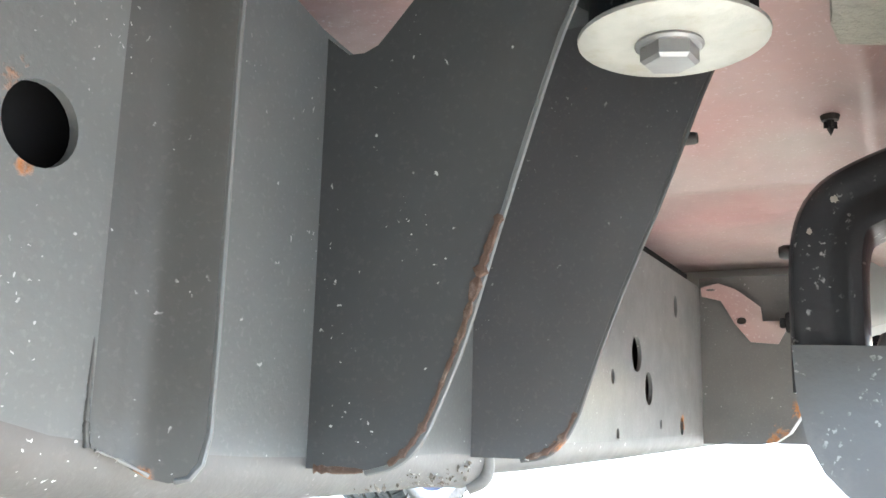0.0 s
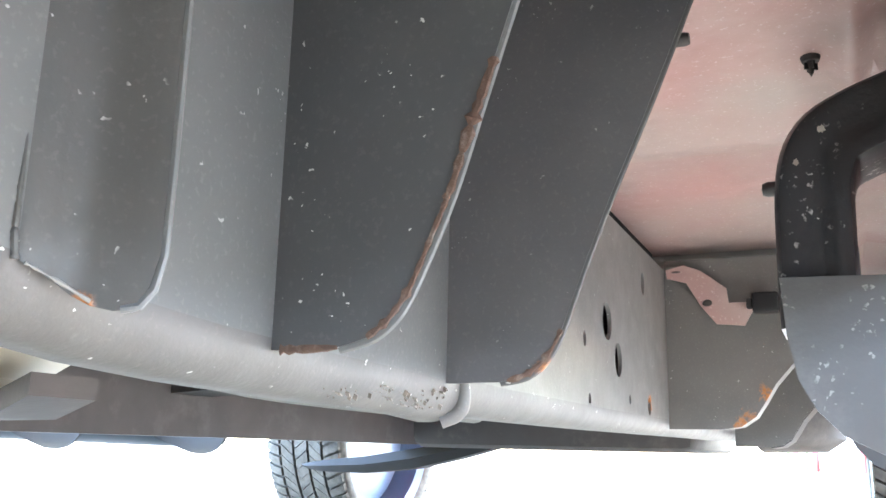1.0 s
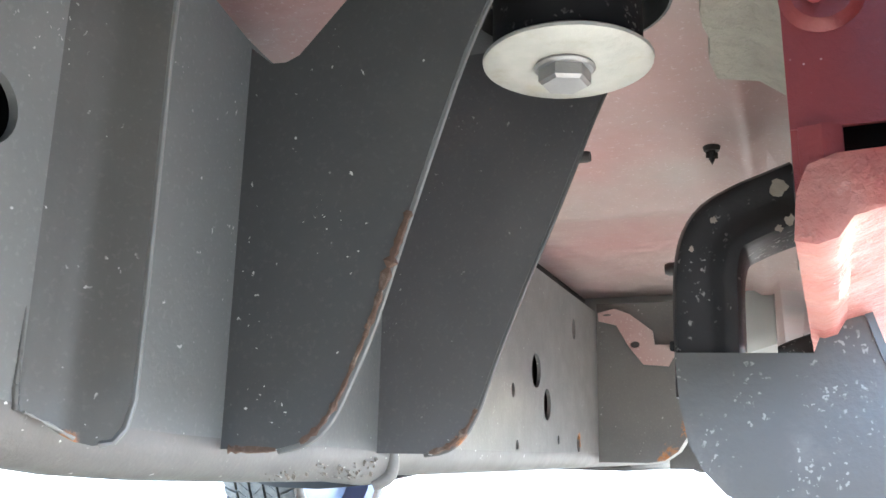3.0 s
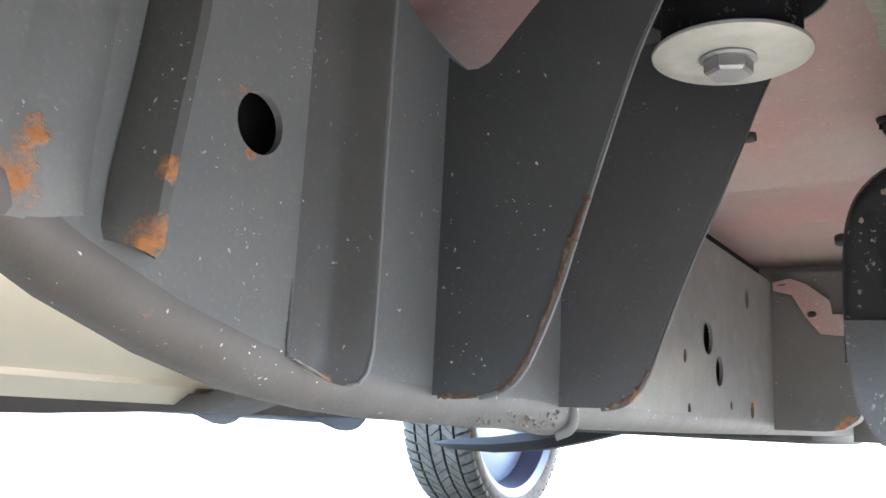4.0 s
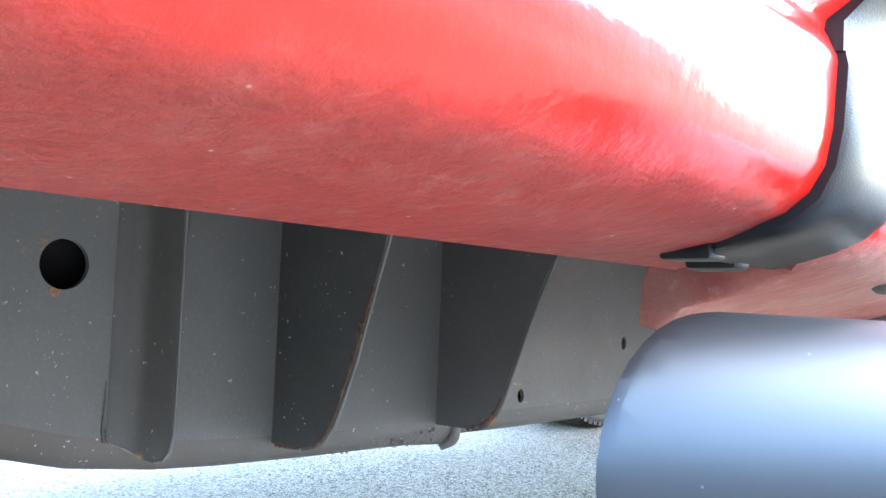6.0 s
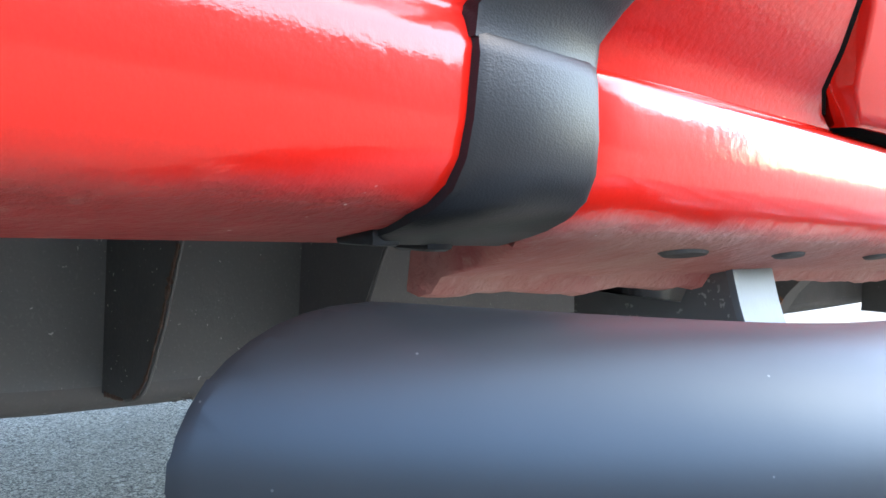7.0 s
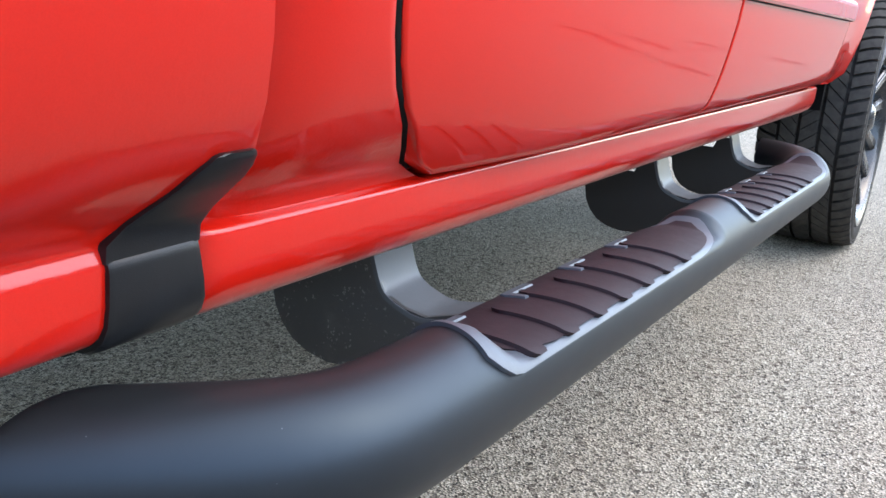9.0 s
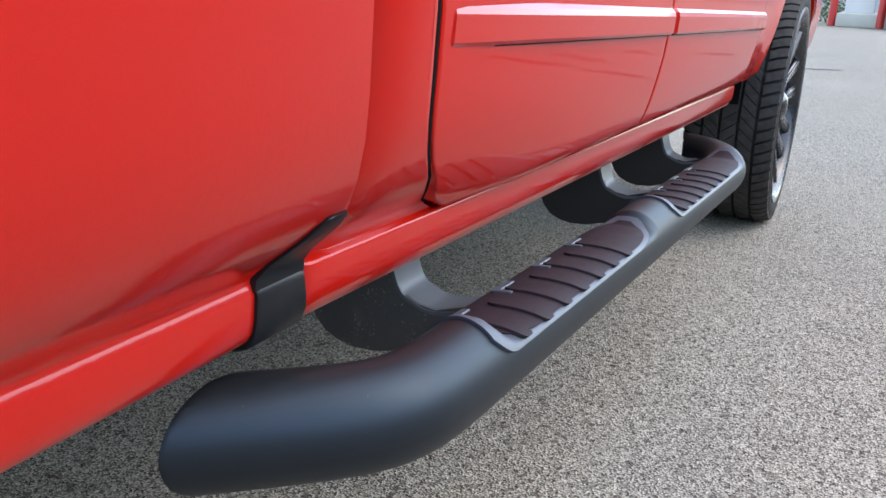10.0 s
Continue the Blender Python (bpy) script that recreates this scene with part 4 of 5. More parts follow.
for a, b, z in WING:
    x = max(bed_x(z) + (0.0026 if z < 0.54 else 0.004), 0.8066)
    rings.append([(x - 0.008, a - 0.0015, z), (x, a - 0.0005, z), (x + 0.001, a + 0.003, z), (x + 0.001, b - 0.005, z), (x - 0.001, b, z), (x - 0.012, b + 0.001, z), (x - 0.012, a, z)])
loft(bm, rings)
part("guard_wing", bm, guard_coat, stone_guard)
bm = bmesh.new()
block(bm, (0.742, -0.142, 0.4680), (0.762, -0.128, 0.4745), 0.0015)
block(bm, (0.736, -0.110, 0.4660), (0.758, -0.094, 0.4740), 0.003)
part("guard_tab", bm, guard_coat, stone_guard)

# ---- cab side: sill, rear corner, doors, fender ----
SILL = [(0.694, 0.4640), (0.6830, 0.4600), (0.6815, 0.4425), (0.690, 0.4405), (0.698, 0.4430), (0.704, 0.4510), (0.722, 0.4560), (0.745, 0.4618), (0.765, 0.4680), (0.781, 0.4738), (0.7915, 0.4808), (0.7985, 0.4900), (0.8025, 0.4995), (0.8045, 0.510), (0.8052, 0.5325), (0.8046, 0.5354), (0.8028, 0.5374), (0.7985, 0.5390), (0.789, 0.5410), (0.772, 0.543), (0.766, 0.520), (0.750, 0.495), (0.724, 0.478)]


def sill_rings(y0, y1):
    """Rounded sealed rear end, then the straight sill with its wavy pinch weld."""
    end = [(0.0, 0.013), (0.0012, 0.0092), (0.0035, 0.0060), (0.007, 0.0032), (0.012, 0.0012), (0.020, 0.0)]
    stations = [(y0 + d, pull, 1 - d / 0.03) for d, pull in end]
    y = y0 + 0.034
    while y < 0.62:
        stations.append((y, 0.0, 0.0))
        y += 0.012
    stations += [(v, 0.0, 0.0) for v in (0.66, 0.7, 0.9, 1.2, 1.5, y1 - 0.02, y1)]
    rings = []
    for y, pull, back in stations:
        wave = 0.0035 * noise.noise(Vector((y * 17, 0.4, 0))) + 0.0022 * noise.noise(Vector((y * 60, 1.7, 0)))
        row = []
        for i, (x, z) in enumerate(SILL):
            xx = x + (0.45 * pull if x < 0.70 else -pull * 0.7 if x > 0.775 else 0)
            zz = z + (pull if z < 0.465 else 0) + (wave if i in (2, 3, 4) else 0.25 * wave if i in (5, 6) else 0)
            row.append((xx + SK * y, y + 0.028 * back * min(1, max(0, (0.775 - x) / 0.05)), zz - 0.004 * y))
        rings.append(row)
    return rings


bm = bmesh.new()
loft(bm, sill_rings(-0.070, 1.93))
sill = part("sill", bm, sill_red, truck, "glossy red sill with a dusty pale pink underside")
bm = bmesh.new()
loft(bm, mirrored(sill_rings(-0.070, 1.93)))
part("far_sill", bm, sill_red, truck, "glossy red far sill")
for y, w in ((0.080, 0.026), (0.212, 0.022), (0.372, 0.024), (0.500, 0.022), (0.66, 0.022), (0.8, 0.022), (0.95, 0.022)):
    bm = bmesh.new()
    lathe(bm, [(0.0, -0.0014), (0.85, -0.0014), (1.0, 0.0004)], (0, 0, 0), "z", 24)
    bmesh.ops.scale(bm, verts=bm.verts, vec=(0.0075, w, 1.0))
    bmesh.ops.transform(bm, verts=bm.verts, matrix=Matrix.Translation((0.7625 + SK * y, y, 0.4670 - 0.004 * y)) @ Matrix.Rotation(-0.30, 4, "Y"))
    part("drain_plug", bm, dark_metal, sill, "dark oval drain plug")

SIDE = [(0.8030, 0.5335), (0.7975, 0.5400), (0.7990, 0.5475), (0.8075, 0.5570), (0.8240, 0.573), (0.8420, 0.595), (0.8570, 0.625), (0.8670, 0.66), (0.8740, 0.70), (0.8795, 0.76), (0.883, 0.85), (0.884, 0.98), (0.876, 1.22)]
GAP = [(0.53, 0.200), (0.547, 0.164), (0.555, 0.142), (0.566, 0.125), (0.584, 0.104), (0.605, 0.078), (0.617, 0.064), (0.646, 0.045), (0.682, 0.033), (0.72, 0.029), (0.77, 0.025), (0.9, 0.016), (1.1, 0.010)]


def quarter_rings():
    rings = []
    for f, pull in ((-0.070, 0.050), (-0.066, 0.026), (-0.058, 0.013), (-0.044, 0.0055), (-0.02, 0.001), (0.0, 0.0), ("a", 0), ("d", 0.0), ("b", 0.0), ("c", 0.0012), ("c", 0.025)):
        row = []
        for x, z in SIDE:
            g = lerp(GAP, z)
            y = {"a": g * 0.6, "d": g - 0.012, "b": g - 0.0055, "c": g - 0.0033}.get(f, f)
            row.append((x + SK * y - pull, y, z))
        row += [(0.738, row[-1][1], 1.22), (0.738, row[0][1], 0.5345)]
        rings.append(row)
    return rings


bm = bmesh.new()
loft(bm, quarter_rings())
part("cab_corner", bm, corner_red, truck, "glossy red cab rear corner panel")
bm = bmesh.new()
loft(bm, mirrored(quarter_rings()))
part("far_cab_corner", bm, red, truck)
bm = bmesh.new()
loft(bm, [[(x - 0.022 + SK * y, y, z + 0.006) for x, z in SIDE[1:]] + [(0.722 + SK * y, y, 1.22), (0.722 + SK * y, y, 0.552)] for y in (-0.01, 0.5, 1.0, 1.95)])
part("door_seal", bm, seal_black, truck, "black seals behind the door gaps", smooth=0.0)

bm = bmesh.new()
rings = []
for x, z in SIDE[2:]:
    g = lerp(GAP, z)
    rings.append([(x + SK * g - 0.0020, g - 0.0045, z), (x + SK * g - 0.0010, g - 0.0020, z), (x + SK * g - 0.0010, g + 0.0035, z), (x + SK * g - 0.0024, g + 0.0060, z), (x + SK * g - 0.012, g + 0.0060, z), (x + SK * g - 0.012, g - 0.0045, z)])
loft(bm, rings)
part("gap_seal", bm, seal_black, truck, "black rubber seal in the door gap")

DOOR = [(0.806, 0.5450), (0.818, 0.5418), (0.8258, 0.5432), (0.8318, 0.5492), (0.8368, 0.5565), (0.8408, 0.5650), (0.8443, 0.5760), (0.8480, 0.5900), (0.8525, 0.6100), (0.8588, 0.6420), (0.8638, 0.6740), (0.8675, 0.7100), (0.8700, 0.7600), (0.8712, 0.85), (0.8705, 0.98), (0.866, 1.22)]
SEAM = [(0.53, 0.868), (0.56, 0.870), (0.60, 0.873), (0.7, 0.876), (1.1, 0.878)]


def door(name, y_back, y_front, label):
    rings = []
    for s, inset in ((0.0, 0.014), (0.0004, 0.0012), (0.0020, 0.0), (0.007, 0.0), (0.25, 0), (0.5, 0), (0.75, 0), (-0.007, 0.0), (-0.0020, 0.0), (-0.0004, 0.0012), (0.0, 0.014)):
        row = []
        for x, z in DOOR:
            a, b = lerp(y_back, z) + (0.0042 if y_back is GAP else 0.0025), lerp(y_front, z) - 0.0025
            y = a + s if len(rings) < 4 else (b + s if len(rings) > 6 else a + (b - a) * s)
            w = min(1.0, max(0.0, y / 0.35))
            xx = x - inset + SK * y
            own = lerp([(q, p) for p, q in SIDE[2:]], z) + SK * y + 0.0015
            xx = own * (1 - w) + xx * w - (inset if w < 1 else 0) * (1 - w)
            row.append((xx, y, z))
        row += [(row[-1][0] - 0.03, row[-1][1], 1.22), (row[0][0] - 0.006, row[0][1], 0.555)]
        rings.append(row)
    bm = bmesh.new()
    loft(bm, rings)
    return part(name, bm, red, truck, label)


rear_door = door("rear_door", GAP, SEAM, "glossy red rear door")
FRONT = [(0.53, 1.84), (0.58, 1.845), (0.7, 1.86), (1.1, 1.87)]
front_door = door("front_door", SEAM, FRONT, "glossy red front door")


def moulding(y0, y1, parent):
    bm = bmesh.new()
    rings = []
    for y, s in ((y0, 0.80), (y0 + 0.002, 0.93), (y0 + 0.008, 1), ((y0 + y1) / 2, 1), (y1 - 0.006, 1), (y1 - 0.002, 0.93), (y1, 0.80)):
        x, z = 0.8705 + SK * y - 0.002, 0.749 - 0.02 * y
        h = 0.5 * 0.043 * s
        d = s if s == 1 else 0.4 * s
        rings.append([(x, y, z - h), (x + 0.0075 * d, y, z - h), (x + 0.0105 * d, y, z - h + 0.004), (x + 0.0120 * d, y, z + h * 0.40), (x + 0.0100 * d, y, z + h * 0.72), (x + 0.004 * d, y, z + h), (x, y, z + h)])
    loft(bm, rings)
    strip = part("door_moulding", bm, moulding_red, parent, "red side moulding strip", smooth=0.3)
    bm = bmesh.new()
    loft(bm, [[(0.8705 + SK * y - 0.002, y, 0.7275 - 0.02 * y), (0.8705 + SK * y + 0.0028, y, 0.7275 - 0.02 * y), (0.8705 + SK * y + 0.0028, y, 0.7258 - 0.02 * y), (0.8705 + SK * y - 0.002, y, 0.7258 - 0.02 * y)] for y in (y0 + 0.003, (y0 + y1) / 2, y1 - 0.003)])
    part("moulding_tape", bm, seal_black, strip, "dark mounting tape edge")


moulding(0.048, 0.868, rear_door)
moulding(0.882, 1.84, front_door)

# front fender with wheel arch
WX, WY, WR = 0.827, 2.62, 0.405
ARCH = 0.53
bm = bmesh.new()
rings = []
for k in range(41):
    a = math.pi * (1.08 - 1.16 * k / 40)
    ay, az = WY + ARCH * math.cos(a), WR + ARCH * math.sin(a)
    far = 0.30
    oy, oz = WY + (ARCH + far) * math.cos(a), WR + (ARCH + far) * math.sin(a)
    oy = max(oy, 1.865)
    oz = max(min(oz, 1.18), az + 0.02) if abs(oy - 1.865) > 1e-6 else min(max(oz, 0.535), 1.18)
    az = max(az, 0.53)
    def fx(y, z):
        return lerp([(q, p) for p, q in DOOR], z) + SK * y * 0.9 + 0.007 * math.exp(-((math.hypot(y - WY, z - WR) - ARCH) / 0.06) ** 2) - 0.004
    mid = [(oy + (ay - oy) * t, oz + (az - oz) * t) for t in (0, 0.3, 0.55, 0.75, 0.9, 1.0)]
    row = [(fx(y, z), y, z) for y, z in mid]
    row += [(fx(ay, az) - 0.012, ay, az + 0.002), (fx(ay, az) - 0.03, ay - 0.004 * math.cos(a), az + 0.006)]
    rings.append(row)
loft(bm, rings, closed=False)
fender = part("front_fender", bm, red, truck, "glossy red front fender with rounded wheel arch")
bm = bmesh.new()
rings = []
for k in range(31):
    a = math.pi * (1.03 - 1.1 * k / 30)
    rings.append([(x, WY + (ARCH - 0.012) * math.cos(a), max(WR + (ARCH - 0.012) * math.sin(a), 0.46)) for x in (0.45, 0.7, 0.865)] + [(x, WY + (ARCH + 0.01) * math.cos(a), max(WR + (ARCH + 0.01) * math.sin(a), 0.46)) for x in (0.865, 0.7, 0.45)])
loft(bm, rings)
part("arch_liner", bm, seal_black, fender, "black plastic wheel arch liner")


# unseen cab top, hood and nose, added to close the body and cast shade
bm = bmesh.new()
rings = []
for z, dx, y0, y1 in ((1.20, 0.0, -0.05, 2.02), (1.24, 0.005, -0.045, 1.98), (1.55, 0.07, 0.0, 1.62), (1.80, 0.13, 0.06, 1.34), (1.87, 0.19, 0.14, 1.22)):
    a, b = 2 * MID - 0.875 + dx, 0.875 - dx
    rings.append([(a, y0, z), (b, y0, z), (b + SK * y1, y1, z), (a - SK * y1, y1, z)])
loft(bm, rings)
part("cab_top", bm, rim_black, truck, "unseen dark cab top added to cast shade")
bm = bmesh.new()
rings = []
for y, z, w in ((1.86, 1.20, 0.90), (2.2, 1.19, 0.91), (2.9, 1.15, 0.91), (3.3, 1.06, 0.86), (3.45, 0.90, 0.80), (3.48, 0.72, 0.80)):
    rings.append([(MID - w, y, z - 0.06), (MID - w * 0.9, y, z), (MID + w * 0.9, y, z), (MID + w, y, z - 0.06), (MID + w * 0.9, y, z - 0.12 if z > 0.95 else 0.64), (MID - w * 0.9, y, z - 0.12 if z > 0.95 else 0.64)])
loft(bm, rings)
part("hood", bm, red, truck, "unseen glossy red hood added to cast shade")

# ---- wheels ----
def wheel(x_mid, out, name_label, WY=2.62):
    """A wheel whose outer face looks to out (+1 or -1)."""
    R, W, RR = WR, 0.275, 0.325
    bm = bmesh.new()
    prof = [(RR, -W / 2 + 0.012), (RR + 0.012, -W / 2), (RR + 0.04, -W / 2 - 0.006), (R - 0.022, -W / 2 - 0.001), (R - 0.012, -W / 2 + 0.012)]
    prof = prof + [(r, -d) for r, d in prof[::-1]]
    lathe(bm, prof + [(RR, -W / 2 + 0.012)], (x_mid, WY, WR), "x", 72)
    # far wheels take the rubber lightened for haze
    skin = tyre_mat if out > 0 else hazed_tyre
    tyre = part("wheel", bm, skin, truck, name_label)
    bm = bmesh.new()
    count = 68
    ribs = [(-0.139, -0.087, 0.22), (-0.077, -0.033, 0.55), (-0.023, 0.023, -0.45), (0.033, 0.077, 0.55), (0.087, 0.139, -0.22)]
    for j, (d0, d1, skew) in enumerate(ribs):
        for k in range(count):
            a0 = 2 * math.pi * (k + 0.5 * (j % 2)) / count
            a1 = a0 + 2 * math.pi / count * (0.74 if j in (0, 4) else 0.90)
            lo = [(R - 0.018) if abs(d) < 0.12 else R - 0.030 for d in (d0, d1)]
            hi = [R if abs(d) < 0.12 else R - 0.009 for d in (d0, d1)]
            def at(a, d, r, s=skew):
                b = a + s * (d - (d0 + d1) / 2) * 4
                return (x_mid + d, WY + r * math.cos(b), WR + r * math.sin(b))
            loft(bm, [[at(a, d0, lo[0]), at(a, d1, lo[1]), at(a, d1, hi[1]), at(a, (d0 + d1) / 2, max(hi)), at(a, d0, hi[0])] for a in (a0, (a0 + a1) / 2, a1)])
    part("tread", bm, worn_tread if out > 0 else skin, tyre, "worn block tread with lateral sipes", smooth=0.5)
    bm = bmesh.new()
    s = out
    lathe(bm, [(RR + 0.012, s * (W / 2 - 0.004)), (RR + 0.010, s * (W / 2 + 0.004)), (RR, s * (W / 2 + 0.002)), (RR - 0.012, s * (W / 2 - 0.012)), (RR - 0.02, s * (W / 2 - 0.05)), (RR - 0.035, 0.0), (RR - 0.02, -s * (W / 2 - 0.02)), (RR + 0.008, -s * (W / 2 - 0.004))], (x_mid, WY, WR), "x", 64)
    rim = part("rim", bm, sky_tinted_blue if out < 0 else rim_black, tyre, "rim barrel with the sky's blue painted in" if out < 0 else "gloss black deep-dish rim")
    bm = bmesh.new()
    lathe(bm, [(RR + 0.0135, s * (W / 2 - 0.002)), (RR + 0.0115, s * (W / 2 + 0.006)), (RR + 0.002, s * (W / 2 + 0.0045)), (RR - 0.004, s * (W / 2 - 0.002))], (x_mid, WY, WR), "x", 64)
    part("rim_lip", bm, rim_black, tyre)
    n = 8
    for k in range(n):
        bm = bmesh.new()
        a = 2 * math.pi * k / n + 0.25
        turn = Matrix.Translation((x_mid, WY, WR)) @ Matrix.Rotation(a, 4, "X")
        f = s * (W / 2 - 0.012)
        for off in (-1, 1):
            rings = []
            for r, w, d in ((0.05, 0.016, 0.028), (0.16, 0.015, 0.030), (0.25, 0.019, 0.018), (RR - 0.006, 0.024, 0.008)):
                c = off * (0.012 + 0.13 * r)
                rings.append([turn @ Vector((f - s * d, c - w, r)), turn @ Vector((f - s * d + s * 0.010, c - w * 0.55, r)), turn @ Vector((f - s * d + s * 0.010, c + w * 0.55, r)), turn @ Vector((f - s * d, c + w, r)), turn @ Vector((f - s * (d + 0.05), c + w * 0.8, r)), turn @ Vector((f - s * (d + 0.05), c - w * 0.8, r))])
            loft(bm, rings)
        spoke = part("spoke", bm, rim_black, tyre)
        bm = bmesh.new()
        for off in (-1, 1):
            rings = []
            for r, w, d in ((0.12, 0.015, 0.0288), (0.16, 0.015, 0.0298), (0.25, 0.019, 0.0178), (RR - 0.008, 0.024, 0.0078)):
                c = off * (0.012 + 0.13 * r) + off * w * 0.62
                rings.append([turn @ Vector((f - s * d + s * 0.0085, c - 0.003, r)), turn @ Vector((f - s * d + s * 0.0085, c + 0.003, r)), turn @ Vector((f - s * d + s * 0.003, c + 0.004, r)), turn @ Vector((f - s * d + s * 0.003, c - 0.003, r))])
            loft(bm, rings)
        part("milled_edge", bm, rim_milled, tyre)
    bm = bmesh.new()
    lathe(bm, [(0.0, s * (W / 2 - 0.006)), (0.03, s * (W / 2 - 0.008)), (0.045, s * (W / 2 - 0.02)), (0.075, s * (W / 2 - 0.045)), (0.08, s * 0.02), (0.0, s * 0.02)], (x_mid, WY, WR), "x", 32)
    part("hub", bm, rim_black, tyre)
    bm = bmesh.new()
    DR = 0.19 if out > 0 else 0.288
    lathe(bm, [(0.04, -s * 0.01), (DR, -s * 0.01), (DR, -s * 0.035), (DR - 0.02, -s * 0.042), (0.10, -s * 0.050), (0.04, -s * 0.035)], (x_mid, WY, WR), "x", 40)
    part("brake_disc", bm, rim_silver if out > 0 else sky_tinted_blue, tyre, "bare steel brake disc" if out > 0 else "brake backing plate with the sky's blue painted in")


wheel(WX, 1, "front wheel with worn tyre and gloss black spoked rim")
wheel(2 * MID - WX - 0.055, -1, "far front wheel with worn tyre and silver rim barrel")
wheel(WX, 1, "rear wheel with worn tyre and gloss black spoked rim", -1.06)
wheel(2 * MID - WX, -1, "far rear wheel with worn tyre and silver rim barrel", -1.06)
# front suspension link between the far wheel and the rail
bm = bmesh.new()
rings = []
for x, lo, hi, w in ((-0.945, 0.268, 0.272, 0.010), (-0.915, 0.258, 0.276, 0.030), (-0.85, 0.251, 0.285, 0.045), (-0.70, 0.250, 0.300, 0.055), (-0.54, 0.268, 0.325, 0.060), (-0.40, 0.300, 0.350, 0.055), (-0.25, 0.340, 0.380, 0.045), (0.05, 0.365, 0.395, 0.040), (0.22, 0.38, 0.405, 0.040)):
    m = (lo + hi) / 2
    rings.append([(x, 2.10 - w, m), (x, 2.10 - w * 0.7, hi), (x, 2.10 + w * 0.7, hi), (x, 2.10 + w, m), (x, 2.10 + w * 0.7, lo), (x, 2.10 - w * 0.7, lo)])
loft(bm, rings)
part("lower_control_arm", bm, black_hole, truck, "dark lower suspension arm by the far front wheel")
# rear axle, wheel houses and the bed above the rear wheels, unseen, closing off light
bm = bmesh.new()
lathe(bm, [(0.0, -0.80), (0.045, -0.80), (0.045, -0.22), (0.10, -0.20), (0.14, -0.10), (0.14, 0.02), (0.10, 0.10), (0.045, 0.12), (0.045, 0.64), (0.0, 0.64)], (0, -1.06, 0.405), "x", 28)
part("rear_axle", bm, dark_metal, truck, "dark rear axle with differential housing")
for side, nm in ((1, "wheel_house"), (-1, "far_wheel_house")):
    bm = bmesh.new()
    fx2 = (lambda x: x) if side > 0 else (lambda x: 2 * MID - x)
    rings = []
    for k in range(25):
        a = math.pi * (1.06 - 1.12 * k / 24)
        y, z = -1.06 + 0.50 * math.cos(a), 0.405 + 0.50 * math.sin(a)
        rings.append([(fx2(0.62), y, z), (fx2(0.885), y, z), (fx2(0.885), y * 0.985 - 0.016, z + 0.012), (fx2(0.62), y * 0.985 - 0.016, z + 0.012)])
    loft(bm, rings)
    part(nm, bm, dark_metal, truck, "dark inner wheel house over the rear wheel")
    bm = bmesh.new()
    rings = []
    for k in range(25):
        a = math.pi * (1.06 - 1.12 * k / 24)
        y, z = -1.06 + 0.50 * math.cos(a), 0.405 + 0.50 * math.sin(a)
        z2 = 1.29
        rings.append([(fx2(0.892), y, max(z, 0.5)), (fx2(0.892), y, z2), (fx2(0.86), y, z2), (fx2(0.86), y, max(z, 0.5))])
    loft(bm, rings)
    part("bed_arch" if side > 0 else "far_bed_arch", bm, red, truck, "glossy red bed panel over the rear wheel arch")

for flip, nm in ((0, "rear_quarter"), (1, "far_rear_quarter")):
    bm = bmesh.new()
    rings = [[(x, y, z) for x, z in BED] for y in (-2.16, -1.9, -1.52)]
    loft(bm, mirrored(rings) if flip else rings, mats=BED_SKIN)
    part(nm, bm, [bed_red, bed_gray], truck, "glossy red bed side behind the rear wheel")
# unseen tailgate and bumper, added to darken the underside from behind
bm = bmesh.new()
block(bm, (2 * MID - 0.80, -2.22, 0.62), (0.80, -2.165, 1.27), 0.012)
part("tailgate", bm, red, truck, "unseen red tailgate added to keep light out")
bm = bmesh.new()
block(bm, (2 * MID - 0.86, -2.36, 0.44), (0.86, -2.23, 0.61), 0.025)
part("rear_bumper", bm, rim_black, truck, "unseen dark rear bumper added to keep light out")

# ---- side step ----
TX, TZ, TR, SZ = 0.884, 0.3945, 0.0520, -0.016


def tube_path():
    pts = []
    for k in range(17):
        y = -0.30 + 0.0205 * k
        out = 0.0225 * math.log(1 + math.exp((-0.041 - y) / 0.0225))
        pts.append((TX + SK * y - 1.05 * out, y, TZ + SZ * y + 0.0085 * out))
    for y in (0.06, 0.095, 0.11, 0.122, 0.134, 0.16, 0.3, 0.45, 0.6, 0.68, 0.70, 0.715, 0.73, 0.745, 0.80, 0.83, 0.845, 0.857, 0.87, 0.89, 1.05, 1.2, 1.35, 1.45):
        pts.append((TX + SK * y, y, TZ + SZ * y))
    for y, dx in ((1.50, -0.004), (1.55, -0.017), (1.60, -0.040), (1.64, -0.070), (1.67, -0.105), (1.69, -0.14)):
        pts.append((TX + SK * y + dx, y, TZ + SZ * y))
    return pts


def flat(z):
    """Height over the tube's middle after its top is pressed flat for a pad."""
    return z if z < 0.0235 else 0.0235 + 0.20 * (z - 0.0235)


def pad_zone(y):
    return max(min(1.0, max(0.0, (y - a) / 0.022), 1.0) * min(1.0, max(0.0, (b - y) / 0.03)) for a, b in ((0.110, 0.712), (0.840, 1.50)))


